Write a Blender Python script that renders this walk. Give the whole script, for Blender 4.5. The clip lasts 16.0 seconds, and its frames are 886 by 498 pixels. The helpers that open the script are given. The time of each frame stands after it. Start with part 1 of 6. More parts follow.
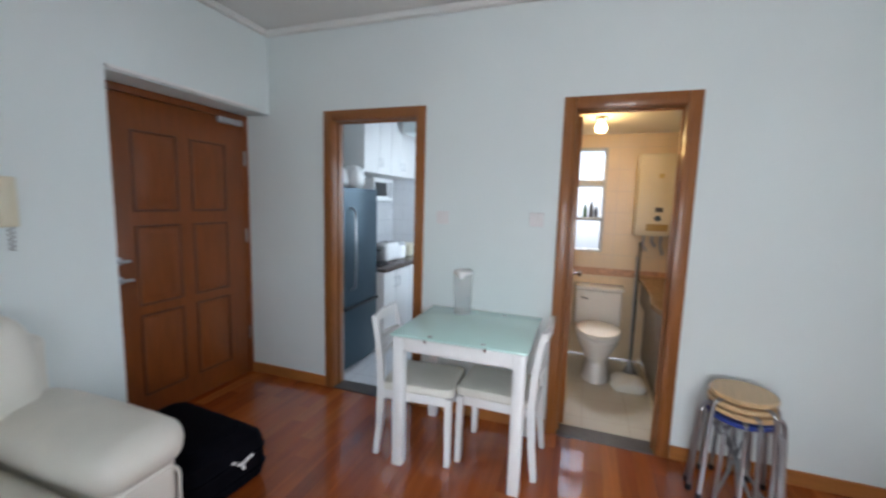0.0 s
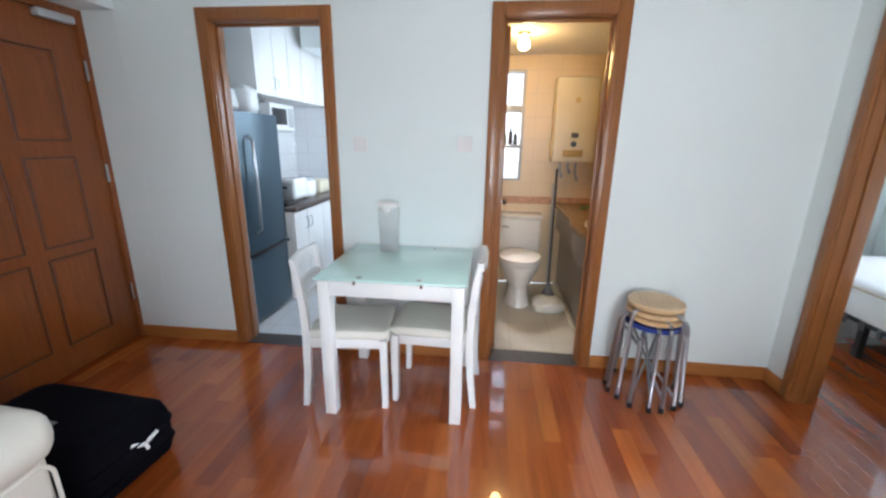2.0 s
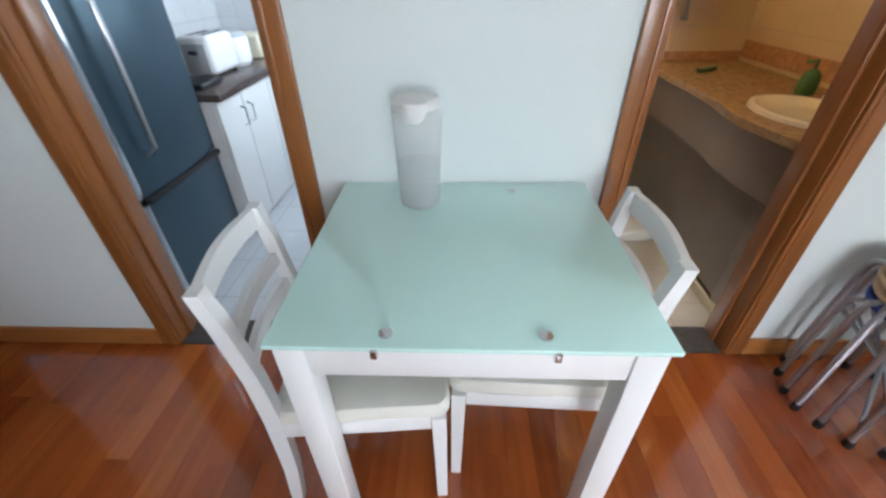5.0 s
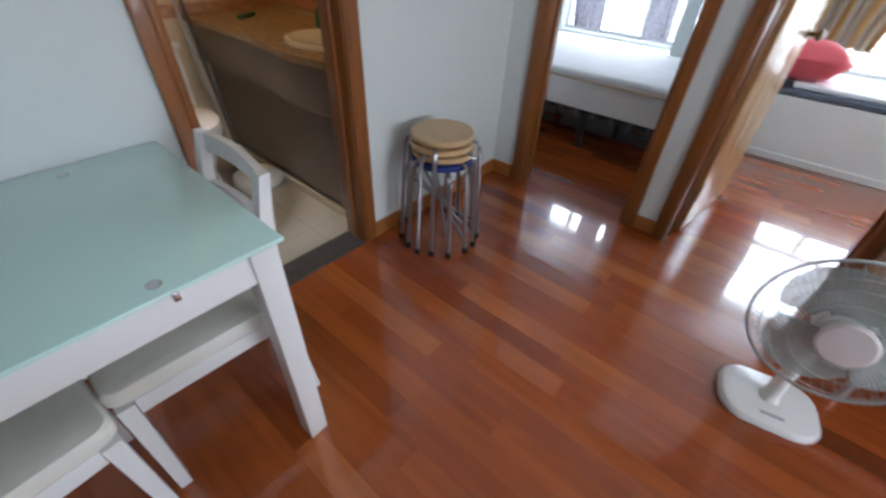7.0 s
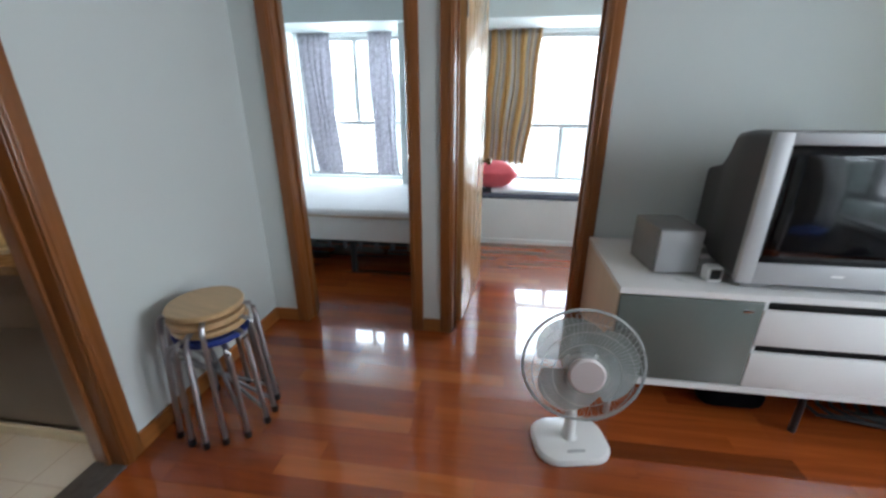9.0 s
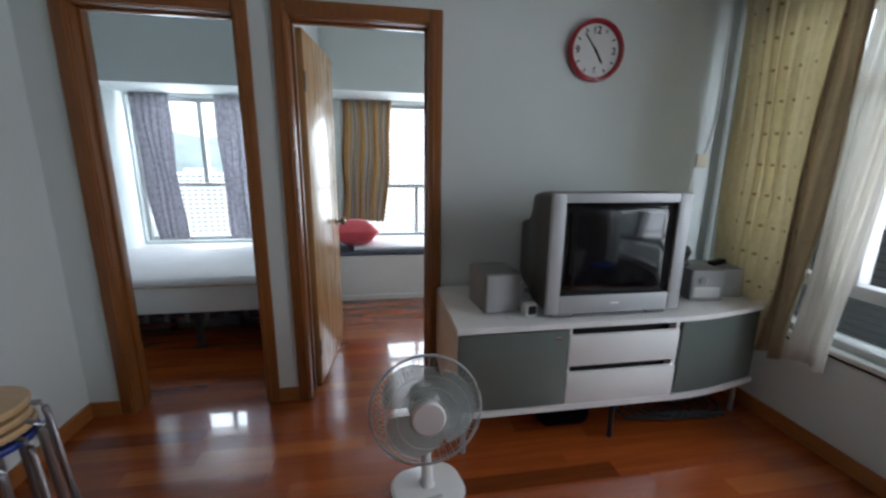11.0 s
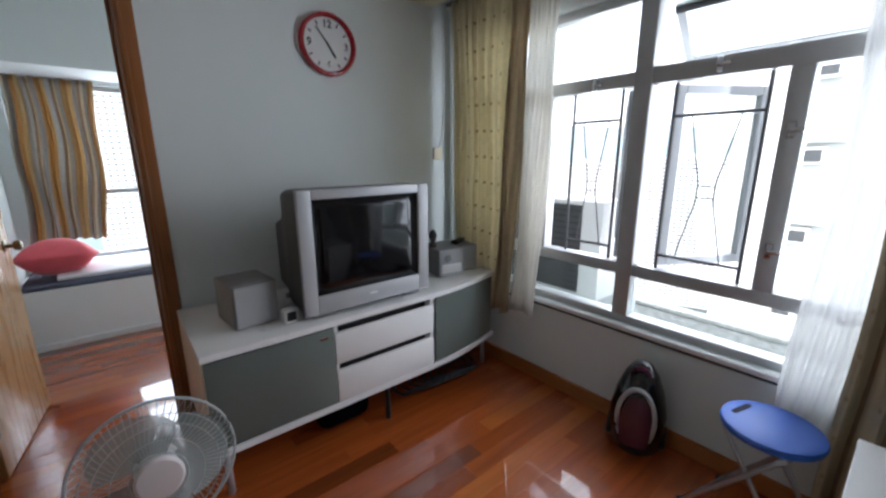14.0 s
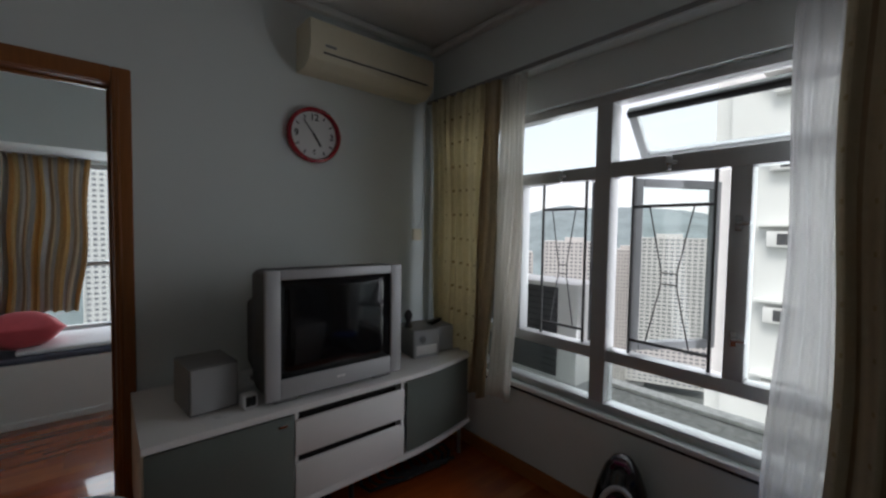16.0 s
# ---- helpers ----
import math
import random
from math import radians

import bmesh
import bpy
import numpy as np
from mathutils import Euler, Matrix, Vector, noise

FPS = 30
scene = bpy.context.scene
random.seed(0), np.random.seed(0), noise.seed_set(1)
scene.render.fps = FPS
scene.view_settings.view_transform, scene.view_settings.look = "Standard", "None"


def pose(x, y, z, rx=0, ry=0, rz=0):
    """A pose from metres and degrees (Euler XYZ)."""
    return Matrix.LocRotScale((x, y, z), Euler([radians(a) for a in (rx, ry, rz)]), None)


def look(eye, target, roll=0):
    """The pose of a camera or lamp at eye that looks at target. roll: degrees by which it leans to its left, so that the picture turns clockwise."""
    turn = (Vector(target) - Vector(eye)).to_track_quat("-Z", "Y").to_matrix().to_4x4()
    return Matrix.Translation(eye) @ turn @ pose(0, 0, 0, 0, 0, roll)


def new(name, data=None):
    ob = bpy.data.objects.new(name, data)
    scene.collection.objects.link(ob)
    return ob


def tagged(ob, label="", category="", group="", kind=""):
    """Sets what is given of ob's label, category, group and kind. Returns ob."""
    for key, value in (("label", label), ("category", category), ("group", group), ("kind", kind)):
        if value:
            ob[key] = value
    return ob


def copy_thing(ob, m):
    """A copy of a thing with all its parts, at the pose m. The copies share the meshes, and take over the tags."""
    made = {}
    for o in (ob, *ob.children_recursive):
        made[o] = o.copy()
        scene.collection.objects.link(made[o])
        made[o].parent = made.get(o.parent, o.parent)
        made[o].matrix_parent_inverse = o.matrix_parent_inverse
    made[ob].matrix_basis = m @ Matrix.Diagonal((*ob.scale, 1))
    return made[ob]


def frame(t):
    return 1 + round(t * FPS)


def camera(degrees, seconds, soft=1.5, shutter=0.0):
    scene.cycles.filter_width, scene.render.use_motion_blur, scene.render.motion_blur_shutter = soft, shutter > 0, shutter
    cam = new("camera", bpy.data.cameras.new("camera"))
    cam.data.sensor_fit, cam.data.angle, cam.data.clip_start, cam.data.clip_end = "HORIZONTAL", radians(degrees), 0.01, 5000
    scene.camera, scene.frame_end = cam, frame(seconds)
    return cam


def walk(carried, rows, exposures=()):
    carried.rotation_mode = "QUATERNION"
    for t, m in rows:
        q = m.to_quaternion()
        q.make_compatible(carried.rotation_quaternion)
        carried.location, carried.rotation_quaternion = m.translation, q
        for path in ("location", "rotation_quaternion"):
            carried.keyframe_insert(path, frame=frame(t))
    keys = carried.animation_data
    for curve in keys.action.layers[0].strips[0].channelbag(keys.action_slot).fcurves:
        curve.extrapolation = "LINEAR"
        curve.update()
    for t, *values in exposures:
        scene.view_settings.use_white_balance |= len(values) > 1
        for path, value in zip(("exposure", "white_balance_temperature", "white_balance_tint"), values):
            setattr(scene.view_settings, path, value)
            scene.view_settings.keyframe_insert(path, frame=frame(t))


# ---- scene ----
cam = camera(96.2, 16.0, 2.4, 0.5)
PATH = [
    (0, (0.524, -2.512, 1.46), (-0.134, -0.638, 1.223), 1.6),
    (0.5, (0.481, -2.457, 1.447), (0.157, -0.505, 1.16), 1.8),
    (1, (0.453, -2.428, 1.43), (0.197, -0.482, 1.044), 1.5),
    (1.5, (0.427, -2.409, 1.41), (0.231, -0.473, 0.949), 1.8),
    (2, (0.386, -2.353, 1.391), (0.18, -0.436, 0.858), 0.9),
    (2.5, (0.359, -2.146, 1.36), (-0.081, -0.286, 0.771), 0.7),
    (3, (0.314, -1.909, 1.342), (-0.242, -0.114, 0.656), 1.1),
    (5.5, (-0.104, -1.07, 1.259), (0.029, 0.478, 0.0), 0.4),
    (6, (-0.096, -1.078, 1.237), (0.322, 0.366, -0.083), 2.6),
    (6.5, (0.011, -1.201, 1.254), (0.969, 0.045, 0.017), 3.2),
    (7, (0.03, -1.318, 1.25), (1.24, -0.33, 0.001), 2.8),
    (7.5, (0.028, -1.332, 1.249), (1.364, -0.556, -0.021), 4.5),
    (8, (0.05, -1.323, 1.281), (1.609, -0.799, 0.143), 2.9),
    (8.5, (0.07, -1.373, 1.292), (1.785, -0.986, 0.337), 0.4),
    (9, (0.053, -1.375, 1.327), (1.905, -1.111, 0.621), 0.1),
    (11.5, (-0.043, -1.585, 1.36), (1.83, -2.051, 0.838), 0.6),
    (12, (-0.048, -1.634, 1.323), (1.732, -2.259, 0.661), 0.3),
    (12.5, (-0.033, -1.664, 1.301), (1.623, -2.517, 0.573), -0.2),
    (13, (-0.046, -1.687, 1.307), (1.546, -2.67, 0.6), -0.5),
    (13.5, (-0.053, -1.7, 1.328), (1.48, -2.833, 0.719), -0.4),
    (14, (-0.058, -1.708, 1.366), (1.445, -2.946, 0.906), -0.2),
    (14.5, (-0.069, -1.709, 1.378), (1.434, -2.989, 1.055), 0.1),
    (15, (-0.077, -1.724, 1.393), (1.427, -3.027, 1.197), 1.1),
    (15.5, (-0.092, -1.748, 1.403), (1.426, -3.05, 1.346), 1.2),
    (16, (-0.128, -1.772, 1.402), (1.389, -3.073, 1.312), 0.9),
]
EXPOSE = [(0.0, 4.1, 6270, 12), (1.0, 4.55, 6270, 12), (3.0, 4.55, 6270, 12), (5.5, 4.55, 6270, 11), (6.5, 4.25, 6230, 12), (7.0, 3.8, 6180, 14), (7.5, 4.12, 6180, 13), (8.0, 4.22, 6180, 11), (8.5, 3.85, 6170, 9), (9.0, 3.72, 6160, 9), (11.5, 2.9, 6230, 12),
          (12.5, 3.2, 6230, 13), (13.5, 3.35, 6230, 14), (14.5, 2.65, 6300, 14), (15.0, 2.25, 6450, 14), (16.0, 1.55, 6650, 14)]
walk(cam, [(t, look(eye, target, roll)) for t, eye, target, roll in PATH], EXPOSE)
SKY, LIGHT_S, LIGHT_E1, LIGHT_E2, LIGHT_K = 0.10, 5.4, 4.8, 5.6, 1.3
BULB, BATH = 3.0, 0.19

# ---- light ----
world = bpy.data.worlds.new("sky")
scene.world = world
world.use_nodes = True
wn = world.node_tree.nodes
sky = wn.new("ShaderNodeTexSky")
sky.sky_type, sky.sun_disc = 'NISHITA', False
sky.sun_elevation, sky.sun_rotation = radians(50), radians(343)
sky.air_density, sky.dust_density = 1.0, 2.0
wn["Background"].inputs[1].default_value = SKY
cloud = wn.new("ShaderNodeMix")
cloud.data_type = 'RGBA'
cloud.inputs[0].default_value = 0.75
cloud.inputs[7].default_value = (4.0, 4.1, 4.3, 1)
world.node_tree.links.new(sky.outputs[0], cloud.inputs[6])
world.node_tree.links.new(cloud.outputs[2], wn["Background"].inputs[0])
sun = new("sun", bpy.data.lights.new("sun", 'SUN'))
sun.data.energy, sun.data.angle, sun.data.color = 0.7, radians(25), (1.0, 0.98, 0.95)
sun.matrix_world = look((0, 0, 30), (3.0, -10.0, 18.0))


def window_light(name, eye, target, w, h, watts, color=(0.86, 0.92, 1.0)):
    """Daylight that enters through one window's opening."""
    ob = new(name, bpy.data.lights.new(name, 'AREA'))
    ob.data.shape, ob.data.size, ob.data.size_y = 'RECTANGLE', w, h
    ob.data.energy, ob.data.color = watts, color
    ob.matrix_world = look(eye, target)
    return ob


window_light("daylight_living", (0.57, -3.95, 1.35), (0.57, 0, 0.9), 1.5, 1.4, LIGHT_S)
window_light("daylight_bedroom", (4.75, 0.2, 1.25), (2.2, 0.2, 0.9), 1.0, 1.3, LIGHT_E1)
window_light("daylight_bay", (4.75, -2.1, 1.25), (2.2, -2.1, 0.9), 1.8, 1.3, LIGHT_E2)
window_light("daylight_kitchen", (-0.16, 1.5, 1.55), (-2, 1.5, 1.2), 1.0, 1.1, LIGHT_K, (0.72, 0.85, 1.0))


# ---- materials ----
def mat(name, color, rough=0.5, metal=0.0, var=0.08, scale=6.0, bump=0.0, fine=120.0, stretch=(1, 1, 1),
        coat=0.0, rand=0.0, trans=0.0, alpha=1.0, ior=1.45, sheen=0.0):
    """A surface with a base colour, soft stains and a fine grain at real size."""
    m = bpy.data.materials.new(name)
    m.use_nodes = True
    nt = m.node_tree
    n, lk = nt.nodes, nt.links
    b = n["Principled BSDF"]
    b.inputs["Roughness"].default_value = rough
    b.inputs["Metallic"].default_value = metal
    b.inputs["Coat Weight"].default_value = coat
    b.inputs["Coat Roughness"].default_value = 0.06
    b.inputs["Transmission Weight"].default_value = trans
    b.inputs["Alpha"].default_value = alpha
    b.inputs["IOR"].default_value = ior
    b.inputs["Sheen Weight"].default_value = sheen
    co = n.new("ShaderNodeTexCoord")
    mp = n.new("ShaderNodeMapping")
    mp.inputs["Scale"].default_value = stretch
    lk.new(co.outputs["Object"], mp.inputs["Vector"])
    big = n.new("ShaderNodeTexNoise")
    big.inputs["Scale"].default_value, big.inputs["Detail"].default_value = scale, 5
    small = n.new("ShaderNodeTexNoise")
    small.inputs["Scale"].default_value, small.inputs["Detail"].default_value = fine, 3
    lk.new(mp.outputs[0], big.inputs["Vector"])
    lk.new(mp.outputs[0], small.inputs["Vector"])
    mix = n.new("ShaderNodeMath")
    mix.operation = 'MULTIPLY_ADD'
    lk.new(small.outputs[0], mix.inputs[0])
    mix.inputs[1].default_value = 0.4
    lk.new(big.outputs[0], mix.inputs[2])
    ramp = n.new("ShaderNodeMapRange")
    ramp.inputs["From Min"].default_value, ramp.inputs["From Max"].default_value = 0.35, 1.05
    ramp.inputs["To Min"].default_value, ramp.inputs["To Max"].default_value = 1 - var, 1 + var
    lk.new(mix.outputs[0], ramp.inputs["Value"])
    value = ramp.outputs[0]
    if rand:
        info = n.new("ShaderNodeObjectInfo")
        r2 = n.new("ShaderNodeMapRange")
        r2.inputs["To Min"].default_value, r2.inputs["To Max"].default_value = 1 - rand, 1 + rand
        lk.new(info.outputs["Random"], r2.inputs["Value"])
        mul = n.new("ShaderNodeMath")
        mul.operation = 'MULTIPLY'
        lk.new(value, mul.inputs[0])
        lk.new(r2.outputs[0], mul.inputs[1])
        value = mul.outputs[0]
    vm = n.new("ShaderNodeVectorMath")
    vm.operation = 'SCALE'
    vm.inputs[0].default_value = color
    lk.new(value, vm.inputs["Scale"])
    lk.new(vm.outputs[0], b.inputs["Base Color"])
    if bump:
        bp = n.new("ShaderNodeBump")
        bp.inputs["Strength"].default_value, bp.inputs["Distance"].default_value = bump, 0.004
        lk.new(mix.outputs[0], bp.inputs["Height"])
        lk.new(bp.outputs[0], b.inputs["Normal"])
    rr = n.new("ShaderNodeMapRange")
    rr.inputs["To Min"].default_value, rr.inputs["To Max"].default_value = max(rough - 0.06, 0.02), min(rough + 0.06, 1)
    lk.new(big.outputs[0], rr.inputs["Value"])
    lk.new(rr.outputs[0], b.inputs["Roughness"])
    return m


def glow(name, color, strength):
    m = mat(name, color, 0.4)
    b = m.node_tree.nodes["Principled BSDF"]
    b.inputs["Emission Color"].default_value = (*color, 1)
    b.inputs["Emission Strength"].default_value = strength
    return m


def plank_mat(name, per_island=False, deep=1.0):
    """Varnished merbau strips: each piece has a tone of its own and a long grain."""
    m = bpy.data.materials.new(name)
    m.use_nodes = True
    n, lk = m.node_tree.nodes, m.node_tree.links
    b = n["Principled BSDF"]
    pick = n.new("ShaderNodeNewGeometry") if per_island else n.new("ShaderNodeObjectInfo")
    out = pick.outputs["Random Per Island"] if per_island else pick.outputs["Random"]
    tone = n.new("ShaderNodeValToRGB")
    e = tone.color_ramp.elements
    tones = [(0.0, (0.22, 0.043, 0.009)), (0.10, (0.295, 0.061, 0.011)), (0.45, (0.33, 0.071, 0.013)), (0.82, (0.375, 0.086, 0.016)), (1.0, (0.45, 0.125, 0.026))]
    e[0].color, e[1].color = [tuple(deep * v for v in c) + (1,) for _, c in (tones[0], tones[-1])]
    for p, c in tones[1:-1]:
        e.new(p).color = tuple(deep * v for v in c) + (1,)
    lk.new(out, tone.inputs[0])
    co = n.new("ShaderNodeNewGeometry")
    mp = n.new("ShaderNodeMapping")
    mp.inputs["Scale"].default_value = (24, 1.8, 10)
    off = n.new("ShaderNodeVectorMath")
    off.operation = 'SCALE'
    off.inputs[0].default_value = (17, 31, 5)
    lk.new(out, off.inputs["Scale"])
    lk.new(off.outputs[0], mp.inputs["Location"])
    lk.new(co.outputs["Position"], mp.inputs["Vector"])
    g = n.new("ShaderNodeTexNoise")
    g.inputs["Scale"].default_value, g.inputs["Detail"].default_value, g.inputs["Distortion"].default_value = 1.0, 6, 0.6
    lk.new(mp.outputs[0], g.inputs["Vector"])
    r = n.new("ShaderNodeMapRange")
    r.inputs["From Min"].default_value, r.inputs["From Max"].default_value = 0.3, 0.7
    r.inputs["To Min"].default_value, r.inputs["To Max"].default_value = 0.82, 1.16
    lk.new(g.outputs[0], r.inputs["Value"])
    vm = n.new("ShaderNodeVectorMath")
    vm.operation = 'SCALE'
    lk.new(tone.outputs[0], vm.inputs[0])
    lk.new(r.outputs[0], vm.inputs["Scale"])
    lk.new(vm.outputs[0], b.inputs["Base Color"])
    b.inputs["Roughness"].default_value = 0.24
    b.inputs["Specular IOR Level"].default_value = 0.4
    b.inputs["Coat Weight"].default_value = 1.0
    b.inputs["Coat IOR"].default_value = 1.58
    b.inputs["Coat Roughness"].default_value = 0.03
    wave = n.new("ShaderNodeTexNoise")
    wave.inputs["Scale"].default_value = 7.0
    lk.new(co.outputs["Position"], wave.inputs["Vector"])
    bp = n.new("ShaderNodeBump")
    bp.inputs["Strength"].default_value, bp.inputs["Distance"].default_value = 0.17, 0.004
    lk.new(wave.outputs[0], bp.inputs["Height"])
    lk.new(bp.outputs[0], b.inputs["Normal"])
    return m


def stripes(name, colors, per_metre, rough=0.85, axis="X", dots=False):
    """Woven cloth with bands of colour across one axis."""
    m = mat(name, (1, 1, 1), rough, var=0.1, scale=30, fine=500)
    n, lk = m.node_tree.nodes, m.node_tree.links
    b = n["Principled BSDF"]
    uv = n.new("ShaderNodeUVMap")
    sep = n.new("ShaderNodeSeparateXYZ")
    lk.new(uv.outputs[0], sep.inputs[0])
    mul = n.new("ShaderNodeMath")
    mul.operation = 'MULTIPLY'
    mul.inputs[1].default_value = per_metre
    lk.new(sep.outputs[axis], mul.inputs[0])
    fr = n.new("ShaderNodeMath")
    fr.operation = 'FRACT'
    lk.new(mul.outputs[0], fr.inputs[0])
    ramp = n.new("ShaderNodeValToRGB")
    ramp.color_ramp.interpolation = 'CONSTANT'
    e = ramp.color_ramp.elements
    e[0].color = (*colors[0][1], 1)
    e[1].position, e[1].color = colors[1][0], (*colors[1][1], 1)
    for p, c in colors[2:]:
        e.new(p).color = (*c, 1)
    lk.new(fr.outputs[0], ramp.inputs[0])
    old = b.inputs["Base Color"].links[0].from_node
    lk.new(ramp.outputs[0], old.inputs[0])
    if dots:
        dist = []
        for out, k in (("X", 8.0), ("Y", 6.5)):
            w = n.new("ShaderNodeMath")
            w.operation = 'MULTIPLY'
            w.inputs[1].default_value = k
            lk.new(sep.outputs[out], w.inputs[0])
            f = n.new("ShaderNodeMath")
            f.operation = 'PINGPONG'
            f.inputs[1].default_value = 0.5
            lk.new(w.outputs[0], f.inputs[0])
            dist.append(f)
        far = n.new("ShaderNodeMath")
        far.operation = 'MAXIMUM'
        lk.new(dist[0].outputs[0], far.inputs[0])
        lk.new(dist[1].outputs[0], far.inputs[1])
        near = n.new("ShaderNodeMath")
        near.operation = 'LESS_THAN'
        near.inputs[1].default_value = 0.05
        lk.new(far.outputs[0], near.inputs[0])
        mx = n.new("ShaderNodeMix")
        mx.data_type = 'RGBA'
        mx.inputs["B"].default_value = (0.40, 0.31, 0.17, 1)
        lk.new(near.outputs[0], mx.inputs["Factor"])
        lk.new(ramp.outputs[0], mx.inputs["A"])
        lk.new(mx.outputs["Result"], old.inputs[0])
    return m


def tile_mat(name, color, size, rough=0.25, joint=(0.5, 0.45, 0.38), dims="xy"):
    """Glazed tiles, square, with slightly recessed joints."""
    m = mat(name, color, rough, var=0.06, scale=4, fine=60)
    n, lk = m.node_tree.nodes, m.node_tree.links
    b = n["Principled BSDF"]
    geo = n.new("ShaderNodeNewGeometry")
    sep = n.new("ShaderNodeSeparateXYZ")
    lk.new(geo.outputs["Position"], sep.inputs[0])
    com = n.new("ShaderNodeCombineXYZ")
    for k, a in enumerate(dims):
        lk.new(sep.outputs[a.upper()], com.inputs[k])
    br = n.new("ShaderNodeTexBrick")
    br.offset, br.squash = 0.0, 1.0
    br.inputs["Scale"].default_value = 1.0
    br.inputs["Brick Width"].default_value = br.inputs["Row Height"].default_value = size
    br.inputs["Mortar Size"].default_value = 0.0025
    lk.new(com.outputs[0], br.inputs["Vector"])
    old = b.inputs["Base Color"].links[0].from_socket
    mx = n.new("ShaderNodeMix")
    mx.data_type = 'RGBA'
    lk.new(br.outputs["Fac"], mx.inputs["Factor"])
    lk.new(old, mx.inputs["A"])
    mx.inputs["B"].default_value = (*joint, 1)
    lk.new(mx.outputs["Result"], b.inputs["Base Color"])
    bp = n.new("ShaderNodeBump")
    bp.invert = True
    bp.inputs["Strength"].default_value, bp.inputs["Distance"].default_value = 0.5, 0.003
    lk.new(br.outputs["Fac"], bp.inputs["Height"])
    lk.new(bp.outputs[0], b.inputs["Normal"])
    return m


M_WALL = mat("wall_paint", (0.724, 0.778, 0.768), 0.7, var=0.03, scale=1.5, bump=0.05, fine=200)
M_CEIL = mat("ceiling_paint", (0.76, 0.76, 0.73), 0.8, var=0.03, scale=1.5, bump=0.04)
M_PLANK = plank_mat("varnished_floor_strip")
M_PLANKS = plank_mat("varnished_floor_strips", True)
M_PLANK_DARK = plank_mat("dark_varnished_floor_strip", deep=0.5)
M_TRIM = mat("oak_trim", (0.27, 0.096, 0.024), 0.32, var=0.2, scale=7, fine=70, stretch=(9, 9, 0.7), bump=0.08, coat=0.3)
M_BASE = mat("oak_baseboard", (0.39, 0.145, 0.036), 0.35, var=0.18, scale=7, fine=70, stretch=(0.8, 0.8, 9), coat=0.3)
M_DOOR = mat("stained_door_wood", (0.215, 0.056, 0.010), 0.36, var=0.24, scale=6, fine=60, stretch=(9, 9, 0.8), bump=0.06, coat=0.25)
M_DOOR_DARK = mat("stained_door_moulding", (0.11, 0.032, 0.013), 0.4, var=0.2, stretch=(6, 6, 1))
M_BIRCH = mat("pale_birch_veneer", (0.54, 0.31, 0.125), 0.28, var=0.14, scale=5, fine=50, stretch=(7, 7, 0.6), coat=0.35)
M_PALE = mat("pale_beige_laminate", (0.66, 0.56, 0.44), 0.4, var=0.08, scale=5, fine=50, stretch=(7, 7, 0.6))
M_STONE = mat("dark_threshold_stone", (0.08, 0.07, 0.065), 0.4, var=0.4, scale=30, fine=200, bump=0.1)
M_WHITE = mat("white_lacquer", (0.80, 0.80, 0.79), 0.3, var=0.03, scale=4, coat=0.2)
M_WHITE_MATT = mat("white_laminate", (0.76, 0.75, 0.73), 0.42, var=0.04, scale=4)
M_SEAT = mat("ivory_vinyl", (0.72, 0.70, 0.63), 0.4, var=0.06, scale=8, bump=0.1, fine=300)
M_FROST = mat("frosted_green_glass", (0.60, 0.86, 0.80), 0.12, var=0.03, scale=2, coat=0.6)
M_CHROME = mat("chrome", (0.62, 0.63, 0.65), 0.18, 1.0, var=0.08)
M_TUBE = mat("grey_steel_tube", (0.42, 0.43, 0.45), 0.3, 0.85, var=0.1)
M_BLACK = mat("black_plastic", (0.015, 0.015, 0.016), 0.4, var=0.2)
M_FABRIC = mat("black_nylon", (0.004, 0.004, 0.006), 0.9, var=0.3, scale=12, bump=0.3, fine=400, ior=1.12)
M_LEATHER = mat("cream_leather", (0.75, 0.72, 0.64), 0.38, var=0.06, scale=6, bump=0.25, fine=220)
M_PLY = mat("birch_stool_top", (0.62, 0.42, 0.22), 0.35, var=0.15, scale=6, fine=60, stretch=(1, 8, 1), coat=0.3)
M_BLUE = mat("blue_plastic", (0.022, 0.105, 0.46), 0.5, var=0.06)
M_NAVY = mat("dark_blue_vinyl", (0.02, 0.045, 0.25), 0.4, var=0.1)
M_STEEL = mat("blue_grey_fridge_steel", (0.044, 0.078, 0.104), 0.33, 0.4, var=0.05, scale=3, fine=220, stretch=(1, 1, 0.05))
M_SILVER = mat("silver_plastic", (0.44, 0.45, 0.46), 0.42, 0.1, var=0.05)
M_GREY = mat("grey_plastic", (0.22, 0.22, 0.22), 0.45, var=0.06)
M_DGREY = mat("dark_grey_housing", (0.075, 0.075, 0.078), 0.5, var=0.1, bump=0.1)
M_SCREEN = mat("picture_tube_glass", (0.006, 0.006, 0.007), 0.10, var=0.0, coat=0.15)
M_DOORGLASS = mat("smoked_cabinet_glass", (0.150, 0.176, 0.160), 0.30, var=0.12, scale=2, coat=0.4, alpha=0.86)
# M_ALU darkened for the unlit room side of the open casements
M_SASH = mat("shaded_casement_aluminium", (0.26, 0.265, 0.27), 0.45, var=0.08)
M_DARK = mat("dark_recess", (0.012, 0.011, 0.011), 0.6, var=0.2)
M_ALU = mat("aluminium_frame", (0.47, 0.48, 0.48), 0.35, 0.2, var=0.06)
M_CREAM = mat("aged_cream_plastic", (0.70, 0.64, 0.48), 0.4, var=0.05)
M_BATHWALL = tile_mat("bath_wall_tile", (0.72, 0.57, 0.37), 0.2, 0.3, (0.62, 0.52, 0.40), "xz")
